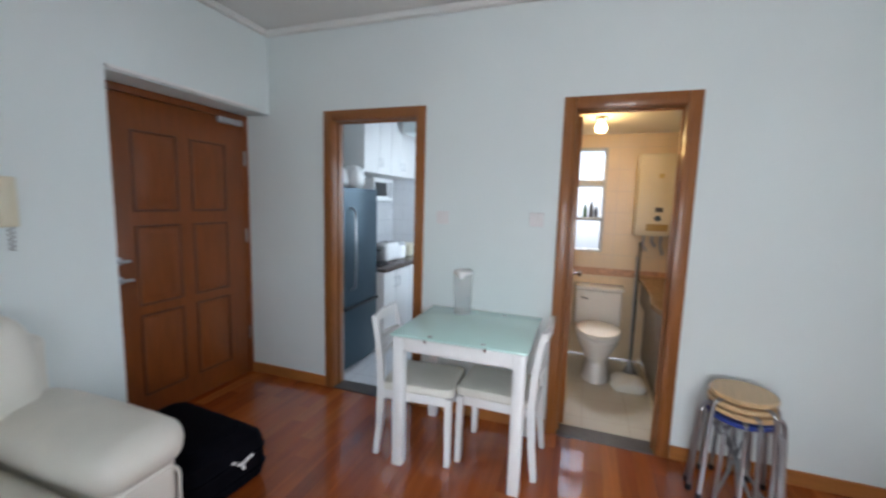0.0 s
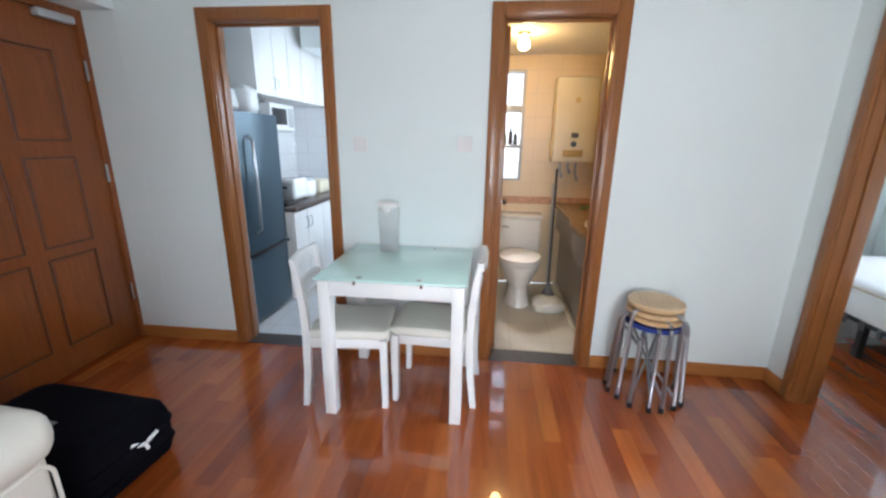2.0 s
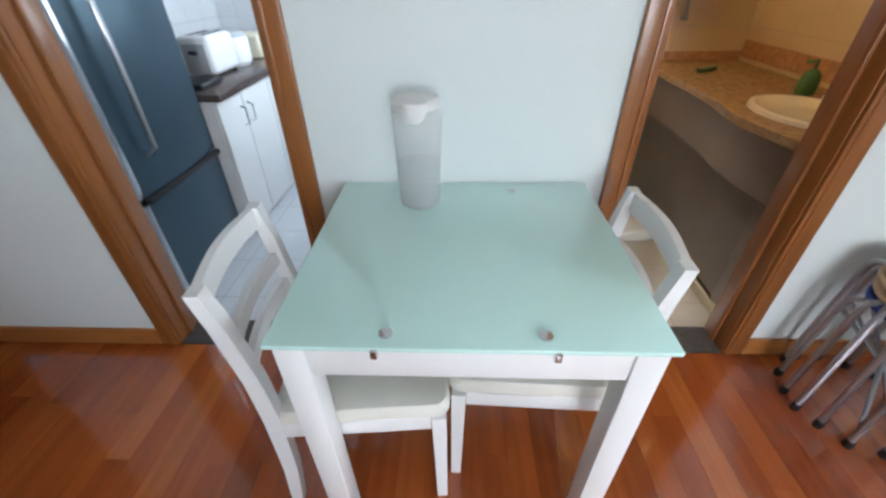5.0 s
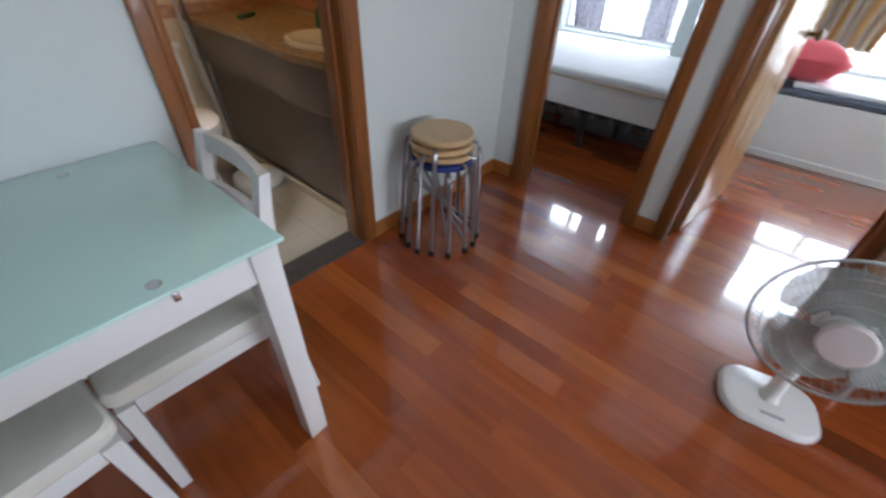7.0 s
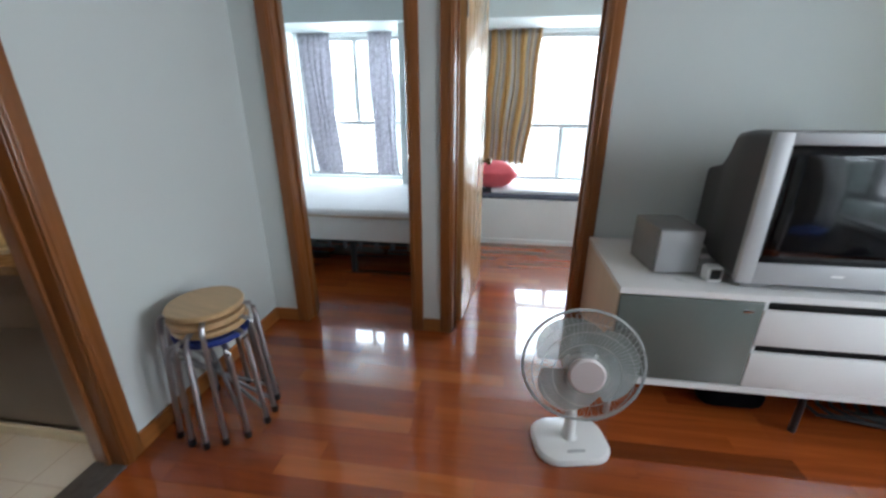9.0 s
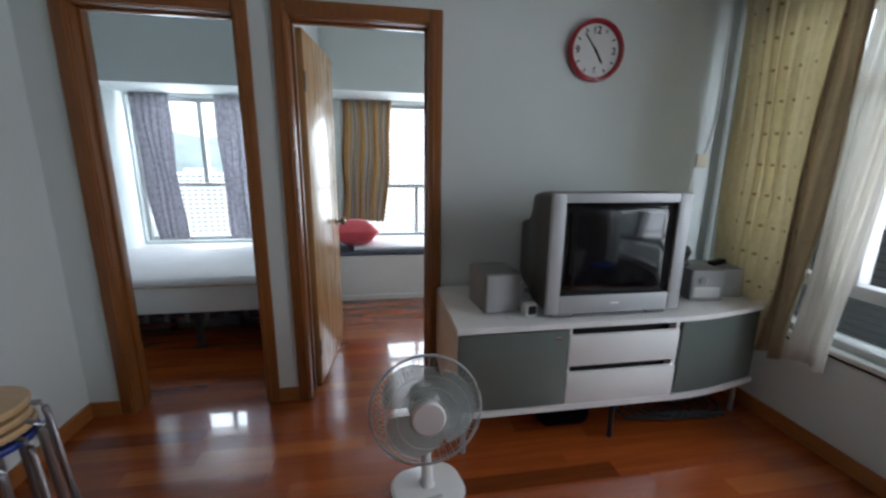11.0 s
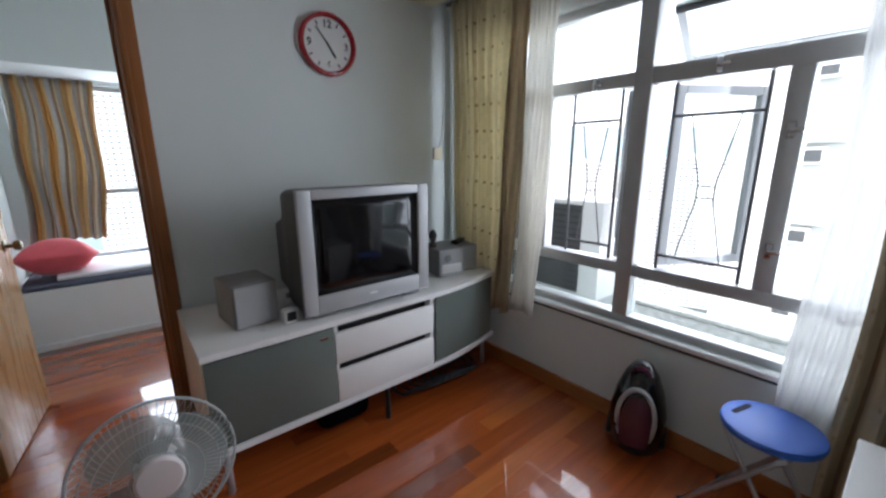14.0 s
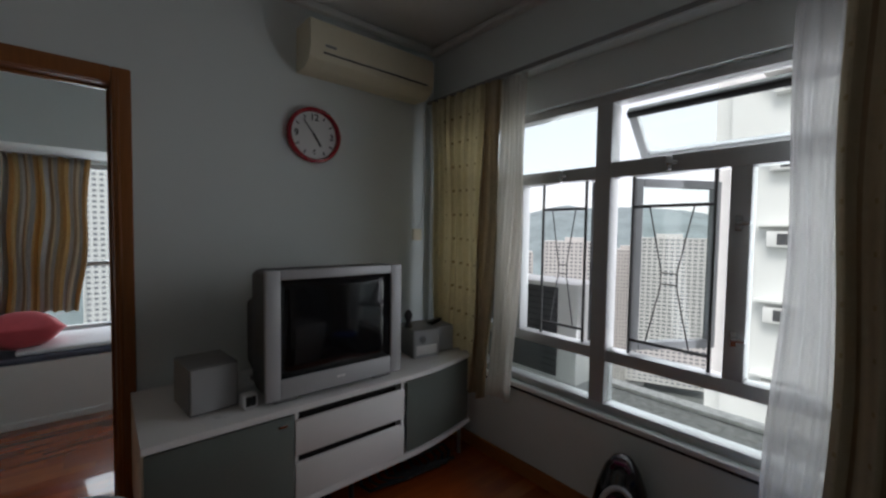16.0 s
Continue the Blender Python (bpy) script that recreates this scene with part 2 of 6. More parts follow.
M_BATHSIDE = tile_mat("bath_side_tile", (0.72, 0.57, 0.37), 0.2, 0.3, (0.62, 0.52, 0.40), "yz")
M_BATHFLOOR = tile_mat("bath_floor_tile", (0.58, 0.54, 0.46), 0.3, 0.3, (0.45, 0.38, 0.30))
M_KITFLOOR = tile_mat("kitchen_floor_tile", (0.72, 0.74, 0.76), 0.3, 0.25, (0.5, 0.52, 0.54))
M_KITWALL = tile_mat("kitchen_wall_tile", (0.78, 0.79, 0.80), 0.2, 0.25, (0.62, 0.63, 0.65), "xz")
M_KITSIDE = tile_mat("kitchen_side_tile", (0.78, 0.79, 0.80), 0.2, 0.25, (0.62, 0.63, 0.65), "yz")
M_GRANITE = mat("speckled_granite", (0.085, 0.062, 0.055), 0.2, var=0.6, scale=60, fine=300)
M_VANSTONE = mat("brown_vanity_stone", (0.36, 0.24, 0.13), 0.22, var=0.4, scale=40, fine=240)
M_VANPANEL = mat("grey_vanity_panel", (0.25, 0.215, 0.18), 0.4, var=0.12, scale=5)
M_CERAMIC = mat("white_ceramic", (0.80, 0.76, 0.70), 0.12, var=0.02)
M_RED = mat("red_cotton", (0.70, 0.10, 0.12), 0.85, var=0.12, scale=14, bump=0.2, sheen=0.2)
M_SHEET = mat("white_bedding", (0.80, 0.80, 0.82), 0.85, var=0.05, scale=7, bump=0.4, fine=60)
M_PAD = mat("slate_cushion", (0.11, 0.12, 0.16), 0.9, var=0.15, scale=20, bump=0.2)
M_DRAPE = stripes("cream_pleated_cloth", [(0, (0.78, 0.72, 0.55)), (0.55, (0.64, 0.55, 0.39)), (0.62, (0.78, 0.72, 0.55))], 9, dots=True)
M_STRIPE = stripes("striped_curtain_cloth", [(0, (0.44, 0.29, 0.14)), (0.22, (0.36, 0.35, 0.33)), (0.40, (0.52, 0.45, 0.34)), (0.52, (0.33, 0.24, 0.17)), (0.62, (0.42, 0.41, 0.39)), (0.82, (0.50, 0.38, 0.21))], 4.2)
M_GREYCURT = mat("grey_patterned_cloth", (0.52, 0.51, 0.55), 0.9, var=0.4, scale=28, fine=60)
# same cloth as M_DRAPE, darkened for the right curtain that gets no backlight
M_DRAPE_SHADED = stripes("shaded_cream_cloth", [(0, (0.50, 0.43, 0.29)), (0.35, (0.32, 0.24, 0.15)), (0.55, (0.50, 0.43, 0.29))], 9, dots=True)
M_TURNED = stripes("turned_edge_cloth", [(0, (0.60, 0.52, 0.38)), (0.4, (0.46, 0.37, 0.25)), (0.6, (0.60, 0.52, 0.38))], 14)
M_VOILE = mat("white_voile", (0.79, 0.79, 0.79), 0.9, var=0.04, trans=0.0, alpha=0.58)
M_CREAMVOILE = mat("cream_voile", (0.82, 0.80, 0.75), 0.9, var=0.04, trans=0.0, alpha=0.72)
M_DIRT = mat("vacuum_purple", (0.075, 0.012, 0.035), 0.2, var=0.1, coat=0.5)
M_GREEN = mat("green_soap_plastic", (0.07, 0.19, 0.08), 0.35, var=0.05)
M_CLEAR = mat("clear_frosted_plastic", (0.92, 0.95, 0.95), 0.3, var=0.03, alpha=0.16)
M_WATERY = mat("water_in_jug", (0.88, 0.94, 0.94), 0.2, var=0.02, alpha=0.12)
M_CONCRETE = mat("painted_facade", (0.50, 0.49, 0.47), 0.8, var=0.08, scale=0.6, fine=8)
M_LEDGE = mat("weathered_ledge_screed", (0.27, 0.27, 0.25), 0.85, var=0.45, scale=26, fine=90, bump=0.2)
M_PARAPET = mat("stained_parapet_render", (0.58, 0.57, 0.54), 0.85, var=0.40, scale=32, fine=70, bump=0.2)
M_WING = mat("white_wing_facade", (0.74, 0.74, 0.72), 0.8, var=0.08, scale=0.6, fine=8)
M_WINDARK = mat("far_window_glass", (0.15, 0.165, 0.18), 0.5, var=0.2)
# paler copy of the far glass, with outdoor glare put into its colour
M_WINGLARE = mat("glare_paled_far_glass", (0.34, 0.36, 0.38), 0.3, var=0.2)
# the blue-grey of distance haze is mixed into the hill colour
M_HILL = mat("hazed_wooded_hill", (0.20, 0.245, 0.25), 0.95, var=0.35, scale=0.02, fine=0.2)
M_SWITCH = mat("ivory_switch_plastic", (0.74, 0.72, 0.71), 0.45, var=0.03)
M_GROUND = mat("city_ground", (0.16, 0.17, 0.16), 0.95, var=0.3, scale=0.02, fine=0.3)


def pane_mat():
    """Thin clear glazing."""
    m = bpy.data.materials.new("window_pane")
    m.use_nodes = True
    n, lk = m.node_tree.nodes, m.node_tree.links
    tr = n.new("ShaderNodeBsdfTransparent")
    tr.inputs[0].default_value = (0.94, 0.97, 0.96, 1)
    gl = n.new("ShaderNodeBsdfGlossy")
    gl.inputs["Roughness"].default_value = 0.02
    fr = n.new("ShaderNodeFresnel")
    fr.inputs[0].default_value = 1.45
    mx = n.new("ShaderNodeMixShader")
    sc = n.new("ShaderNodeMath")
    sc.operation = 'MULTIPLY'
    sc.inputs[1].default_value = 0.4
    lk.new(fr.outputs[0], sc.inputs[0])
    lk.new(sc.outputs[0], mx.inputs[0])
    lk.new(tr.outputs[0], mx.inputs[1])
    lk.new(gl.outputs[0], mx.inputs[2])
    lk.new(mx.outputs[0], n["Material Output"].inputs[0])
    return m


M_PANE = pane_mat()


def translucent(m, share):
    """Lets light through a cloth or a thin plastic wall."""
    n, lk = m.node_tree.nodes, m.node_tree.links
    b = n["Principled BSDF"]
    t = n.new("ShaderNodeBsdfTranslucent")
    lk.new(b.inputs["Base Color"].links[0].from_socket, t.inputs[0])
    mx = n.new("ShaderNodeMixShader")
    mx.inputs[0].default_value = share
    lk.new(b.outputs[0], mx.inputs[1])
    lk.new(t.outputs[0], mx.inputs[2])
    lk.new(mx.outputs[0], n["Material Output"].inputs[0])


translucent(M_DRAPE, 0.58)
translucent(M_VOILE, 0.24)
translucent(M_CREAMVOILE, 0.34)
translucent(M_TURNED, 0.4)
translucent(M_STRIPE, 0.4)
translucent(M_GREYCURT, 0.35)
translucent(M_CLEAR, 0.05)


# ---- building blocks ----
def box(x0, x1, y0, y1, z0, z1, bevel=0.0, seg=2, bm=None):
    made = bmesh.new()
    bmesh.ops.create_cube(made, size=1)
    for v in made.verts:
        v.co = Vector(((x0 + x1) / 2 + v.co.x * (x1 - x0), (y0 + y1) / 2 + v.co.y * (y1 - y0), (z0 + z1) / 2 + v.co.z * (z1 - z0)))
    if bevel:
        bmesh.ops.bevel(made, geom=made.edges[:], offset=bevel, segments=seg, affect='EDGES', profile=0.5)
    return add(bm, made)


def add(bm, made):
    """Adds one bmesh to another."""
    if bm is None:
        return made
    keep = bpy.data.meshes.new("tmp")
    made.to_mesh(keep)
    bm.from_mesh(keep)
    bpy.data.meshes.remove(keep)
    made.free()
    return bm


def moved(bm, m):
    bmesh.ops.transform(bm, matrix=m, verts=bm.verts[:])
    return bm


def lathe(profile, seg=24, bm=None, axis='Z'):
    """A turned shape from (radius, height) rows; closed at both ends."""
    made = bmesh.new()
    rings = []
    for r, z in profile:
        ring = []
        for k in range(seg):
            a = 2 * math.pi * k / seg
            ring.append(made.verts.new((r * math.cos(a), r * math.sin(a), z)))
        rings.append(ring)
    for a, b in zip(rings, rings[1:]):
        for k in range(seg):
            made.faces.new((a[k], a[(k + 1) % seg], b[(k + 1) % seg], b[k]))
    made.faces.new(rings[0][::-1])
    made.faces.new(rings[-1])
    if axis == 'X':
        moved(made, pose(0, 0, 0, 0, -90, 0))
    return add(bm, made)


def tube(points, r=0.01, seg=8, bm=None, closed=False):
    """A round bar along points."""
    made = bmesh.new()
    p = [Vector(q) for q in points]
    rings = []
    up = Vector((0.13, 0.21, 0.97)).normalized()
    for i, q in enumerate(p):
        a = p[i - 1] if (i or closed) else q
        b = p[(i + 1) % len(p)] if (i < len(p) - 1 or closed) else q
        d = (b - a).normalized()
        u = d.cross(up)
        if u.length < 0.15:
            u = d.cross(Vector((1, 0.1, 0)))
        u.normalize()
        w = d.cross(u)
        rings.append([made.verts.new(q + r * (math.cos(2 * math.pi * k / seg) * u + math.sin(2 * math.pi * k / seg) * w)) for k in range(seg)])
    pairs = list(zip(rings, rings[1:])) + ([(rings[-1], rings[0])] if closed else [])
    for a, b in pairs:
        for k in range(seg):
            made.faces.new((a[k], a[(k + 1) % seg], b[(k + 1) % seg], b[k]))
    if not closed:
        made.faces.new(rings[0][::-1])
        made.faces.new(rings[-1])
    bmesh.ops.recalc_face_normals(made, faces=made.faces[:])
    return add(bm, made)


def loft(loops, bm=None, caps=True):
    """Skins a row of loops that have as many points each."""
    made = bmesh.new()
    rings = [[made.verts.new(q) for q in loop] for loop in loops]
    n = len(rings[0])
    for a, b in zip(rings, rings[1:]):
        for k in range(n):
            made.faces.new((a[k], a[(k + 1) % n], b[(k + 1) % n], b[k]))
    if caps:
        made.faces.new(rings[0][::-1])
        made.faces.new(rings[-1])
    bmesh.ops.recalc_face_normals(made, faces=made.faces[:])
    return add(bm, made)


def arc(cx, cz, r, a0, a1, n):
    return [(cx + r * math.cos(radians(a0 + (a1 - a0) * k / n)), cz + r * math.sin(radians(a0 + (a1 - a0) * k / n))) for k in range(n + 1)]


def rounded(w, d, r, n=5):
    """The outline of a rounded rectangle."""
    out = []
    for sx, sy, a in ((1, 1, 0), (-1, 1, 90), (-1, -1, 180), (1, -1, 270)):
        out += arc(sx * (w / 2 - r), sy * (d / 2 - r), r, a, a + 90, n)
    return out


def mesh_of(name, bm, material, smooth=True):
    me = bpy.data.meshes.new(name)
    bm.to_mesh(me)
    bm.free()
    me.materials.append(material)
    if smooth:
        me.polygons.foreach_set("use_smooth", [True] * len(me.polygons))
        me.set_sharp_from_angle(angle=radians(35))
    return me


def thing(name, label, category, m=None, group="", kind=""):
    """An Empty at a thing's base."""
    ob = new(name)
    ob.empty_display_size = 0.1
    if m is not None:
        ob.matrix_basis = m
    return tagged(ob, label, category, group, kind)


def part(name, bm, material, parent=None, label="", smooth=True):
    ob = new(name, mesh_of(name, bm, material, smooth))
    ob.parent = parent
    return tagged(ob, label)


def single(name, bm, material, label, category, m=None, group="", kind="", smooth=True):
    """A thing that is one mesh."""
    ob = new(name, mesh_of(name, bm, material, smooth))
    if m is not None:
        ob.matrix_basis = m
    return tagged(ob, label, category, group, kind)


def structure(name, bm, material, label, category="wall", smooth=False):
    return single(name, bm, material, label, category, kind="structure", smooth=smooth)


def cloth(x0, x1, z0, z1, folds, depth, swing=0.0, gather=0.0, seed=1, nx=120, nz=26):
    """A hanging sheet in the xz plane with folds that deepen downwards; swing moves its hem, gather narrows it."""
    rnd = random.Random(seed)
    ph = [rnd.uniform(0, 6.28) for _ in range(4)]
    made = bmesh.new()
    uv = made.loops.layers.uv.new("UVMap")
    rows = []
    for j in range(nz + 1):
        v = j / nz
        row = []
        for i in range(nx + 1):
            u = i / nx
            amp = depth * (0.55 + 0.45 * v)
            y = amp * (math.sin(2 * math.pi * folds * u + ph[0] + 0.5 * math.sin(3 * v + ph[1])) + 0.35 * math.sin(2 * math.pi * folds * 2.3 * u + ph[2] + v))
            c = (x0 + x1) / 2
            x = c + (x0 + (x1 - x0) * u - c) * (1 - gather * v) + swing * v * v + 0.01 * math.sin(9 * v + ph[3] + 5 * u)
            row.append(made.verts.new((x, y, z1 + (z0 - z1) * v + 0.008 * math.sin(7 * u + ph[1]) * v)))
        rows.append(row)
    w = abs(x1 - x0)
    for j in range(nz):
        for i in range(nx):
            f = made.faces.new((rows[j][i], rows[j + 1][i], rows[j + 1][i + 1], rows[j][i + 1]))
            for lp, (a, b) in zip(f.loops, ((i, j), (i, j + 1), (i + 1, j + 1), (i + 1, j))):
                lp[uv].uv = (a / nx * w * 1.6, b / nz * (z1 - z0))
    return made


def thick(ob, t):
    md = ob.modifiers.new("thickness", 'SOLIDIFY')
    md.thickness = t
    return ob

# ---- the large structure ----
H = 2.68
XW, XE, YS = -1.80, 2.13, -3.60
KL, KR, BL, BR, DT = -1.224, -0.572, 0.447, 1.008, 2.012   # kitchen and bathroom openings
E1A, E1B, E2A, E2B = -0.227, -0.889, -1.138, -1.806        # bedroom openings along the east wall
WX0, WX1, WZ0, WZ1 = -0.22, 1.94, 0.525, 2.07               # living room window


def wall_y(name, x0, x1, y0, y1, holes, material, label, top=None):
    """A wall along x with openings (xa, xb, za, zb) that go through it."""
    top = H if top is None else top
    bm = bmesh.new()
    x = x0
    for xa, xb, za, zb in sorted(holes):
        box(x, xa, y0, y1, 0, top, bm=bm)
        if za > 0:
            box(xa, xb, y0, y1, 0, za, bm=bm)
        if zb < top:
            box(xa, xb, y0, y1, zb, top, bm=bm)
        x = xb
    box(x, x1, y0, y1, 0, top, bm=bm)
    return structure(name, bm, material, label)


def wall_x(name, y0, y1, x0, x1, holes, material, label, top=None):
    top = H if top is None else top
    bm = bmesh.new()
    y = y0
    for ya, yb, za, zb in sorted(holes):
        box(x0, x1, y, ya, 0, top, bm=bm)
        if za > 0:
            box(x0, x1, ya, yb, 0, za, bm=bm)
        if zb < top:
            box(x0, x1, ya, yb, zb, top, bm=bm)
        y = yb
    box(x0, x1, y, y1, 0, top, bm=bm)
    return structure(name, bm, material, label)


PALE = "smooth pale blue-white painted plaster wall"
wall_y("wall_north", XW - 0.28, XE, 0, 0.12, [(KL - 0.03, KR + 0.03, 0, DT + 0.03), (BL - 0.03, BR + 0.03, 0, DT + 0.03)], M_WALL, PALE + " with two doorways")
wall_x("wall_east", YS - 0.2, 1.6, XE, XE + 0.12, [(E2B - 0.03, E2A + 0.03, 0, DT + 0.03), (E1B - 0.03, E1A + 0.03, 0, DT + 0.03)], M_WALL, PALE + " with two bedroom doorways")
wall_y("wall_south", XW - 0.3, XE, YS - 0.2, YS, [(WX0, WX1, WZ0, WZ1)], M_WALL, PALE + " with a wide window")
wall_x("wall_west", YS, 0, XW - 0.3, XW, [(-1.115, -0.0005, 0, 2.08)], M_WALL, PALE + " with a door niche")
structure("ceiling", box(XW - 0.3, 4.9, YS - 0.2, 2.7, H, H + 0.15), M_CEIL, "flat off-white painted ceiling", "ceiling")
bm = bmesh.new()
for x0, x1, y0, y1 in ((XW, XE, -0.05, 0), (XW, XE, YS, YS + 0.05), (XW, XW + 0.05, YS + 0.05, -0.05), (XE - 0.05, XE, YS + 0.05, -0.05)):
    box(x0, x1, y0, y1, H - 0.045, H - 0.002, 0.012, 2, bm)
structure("cornice", bm, M_CEIL, "plain white plaster cornice under the ceiling", "trim")

# kitchen, bathroom and bedroom shells
wall_x("wall_kitchen_west", 0.12, 2.52, -2.05, -1.95, [], M_KITSIDE, "white tiled kitchen wall")
wall_y("wall_kitchen_north", -2.05, -0.1, 2.42, 2.52, [], M_KITWALL, "white tiled kitchen wall")
wall_x("wall_kitchen_east", 0.12, 2.42, -0.22, -0.10, [(1.0, 2.0, 1.0, 2.1)], M_KITSIDE, "white tiled kitchen wall with a window")
wall_x("wall_bath_west", 0.12, 1.55, 0.28, 0.36, [], M_BATHSIDE, "beige tiled bathroom wall")
wall_y("wall_bath_north", 0.28, 1.75, 1.55, 1.65, [(0.40, 0.70, 1.02, 2.00)], M_BATHWALL, "beige tiled bathroom wall with a narrow window")
wall_x("wall_bath_east", 0.12, 1.55, 1.62, 1.70, [], M_BATHSIDE, "beige tiled bathroom wall")
structure("ceiling_bath", box(0.36, 1.62, 0.12, 1.55, 2.12, 2.18), M_CEIL, "low white bathroom ceiling", "ceiling")
wall_y("wall_between_bedrooms", XE + 0.12, 4.5, -1.07, -0.985, [], M_WALL, PALE)
wall_y("wall_bedroom_north", XE + 0.12, 4.9, 1.5, 1.6, [], M_WALL, PALE)
wall_y("wall_bedroom_south", XE + 0.12, 4.9, YS - 0.2, YS - 0.1, [], M_WALL, PALE)
# bays: a wall above and beside each projecting window
wall_x("wall_bedroom_bay", -0.985, 1.5, 4.45, 4.62, [(-0.38, 0.82, 0.50, 1.93)], M_WALL, PALE + " with a bay window")
wall_x("wall_bay_bedroom", -3.7, -1.07, 4.45, 4.62, [(-3.2, -1.17, 0.50, 1.93)], M_WALL, PALE + " with a wide bay window")
structure("beam_bedroom", box(3.85, 4.449, -0.985, 1.5, 1.96, H), M_WALL, "pale blue boxed beam over the bay", "wall")
structure("beam_bay", box(3.85, 4.449, -3.7, -1.07, 1.96, H), M_WALL, "pale blue boxed beam over the bay", "wall")
structure("bay_side", box(3.85, 4.449, 0.84, 1.5, 0, 1.959), M_WALL, "pale blue side wall of the bay", "wall")
structure("bay_side_south", box(3.98, 4.449, -0.985, -0.40, 0, 1.959), M_WALL, "pale blue side wall of the bay", "wall")
structure("bay_sill", box(3.92, 4.449, -0.40, 0.84, 0, 0.47, 0.008), M_WHITE_MATT, "white bay window sill", "window sill")
structure("bay_seat", box(3.78, 4.449, -3.7, -1.071, 0, 0.44, 0.006), M_WHITE_MATT, "white boxed bay window seat", "window seat")
bm = box(3.765, 3.785, -3.7, -1.071, 0, 0.05, 0.004)
structure("bay_skirting", bm, M_WHITE_MATT, "white skirting along the bay seat", "baseboard")
structure("floor_slab", box(XW - 0.3, 4.9, YS - 0.2, 2.6, -0.25, -0.022), M_STONE, "screed under the floors", "floor")
structure("floor_kitchen", box(-1.95, -0.22, 0.1, 2.42, -0.02, -0.012), M_KITFLOOR, "white glazed kitchen floor tiles", "floor")
structure("floor_bath", box(0.36, 1.62, 0.1, 1.55, -0.02, -0.012), M_BATHFLOOR, "beige bathroom floor tiles", "floor")
structure("threshold_kitchen", box(KL, KR, -0.012, 0.13, -0.018, 0.006, 0.004), M_STONE, "dark stone kitchen threshold", "threshold")
structure("threshold_bath", box(BL, BR, -0.012, 0.13, -0.018, 0.006, 0.004), M_STONE, "dark stone bathroom threshold", "threshold")


# baseboards
def baseboard(x0, x1, y0, y1):
    structure("baseboard", box(x0, x1, y0, y1, 0.0, 0.082, 0.004), M_BASE, "orange varnished oak baseboard", "baseboard")


T = 0.016
baseboard(-2.02, KL - 0.075, -T, 0)
baseboard(KR + 0.075, BL - 0.075, -T, 0)
baseboard(BR + 0.075, XE - T, -T, 0)
baseboard(XE - T, XE, E1A + 0.075, 0)
baseboard(XE - T, XE, E2A + 0.072, E1B - 0.072)
baseboard(XE - T, XE, YS + T, E2B - 0.075)
baseboard(XW + T, XE, YS, YS + T)
baseboard(XW, XW + T, YS, -1.115)


# door linings: two posts and a head, with an architrave on the living room side
def lining(name, label, a0, a1, along_x, face):
    """Wooden door frame in an opening a0..a1; face is the living room side of the wall."""
    ob = thing(name, label, "door frame", kind="structure")

    def put(nm, u0, u1, v0, v1, z0, z1, bev=0.003):
        if along_x:
            part(nm, box(u0, u1, v0, v1, z0, z1, bev), M_TRIM, ob)
        else:
            part(nm, box(v0, v1, u0, u1, z0, z1, bev), M_TRIM, ob)
    lo, hi = min(a0, a1), max(a0, a1)
    f0, f1 = face, face + 0.12
    put("lining", lo - 0.03, lo, f0 - 0.004, f1 + 0.004, 0, DT + 0.03)
    put("lining", hi, hi + 0.03, f0 - 0.004, f1 + 0.004, 0, DT + 0.03)
    put("lining", lo, hi, f0 - 0.004, f1 + 0.004, DT, DT + 0.03)
    for v0, v1 in ((f0 - 0.018, f0 - 0.0005), (f1 + 0.0005, f1 + 0.018)):
        put("architrave", lo - 0.073, lo - 0.004, v0, v1, 0, DT + 0.072, 0.006)
        put("architrave", hi + 0.004, hi + 0.073, v0, v1, 0, DT + 0.072, 0.006)
        put("architrave", lo - 0.0035, hi + 0.0035, v0, v1, DT + 0.004, DT + 0.072, 0.006)
        w = -0.008 if v0 < f0 else 0.008
        put("bead", lo - 0.030, lo - 0.016, v0 + w * 0.6, v1 + w * 0.6, 0, DT + 0.025, 0.004)
        put("bead", hi + 0.016, hi + 0.030, v0 + w * 0.6, v1 + w * 0.6, 0, DT + 0.025, 0.004)
    put("stop", lo, lo + 0.012, f0 + 0.05, f0 + 0.075, 0, DT - 0.0125)
    put("stop", hi - 0.012, hi, f0 + 0.05, f0 + 0.075, 0, DT - 0.0125)
    put("stop", lo, hi, f0 + 0.05, f0 + 0.075, DT - 0.012, DT)
    return ob


lining("door_frame_1", "varnished oak frame of the kitchen doorway", KL, KR, True, 0.0)
lining("door_frame_2", "varnished oak frame of the bathroom doorway", BL, BR, True, 0.0)
lining("door_frame_3", "varnished oak frame of a bedroom doorway", E1A, E1B, False, XE)
lining("door_frame_4", "varnished oak frame of a bedroom doorway", E2A, E2B, False, XE)

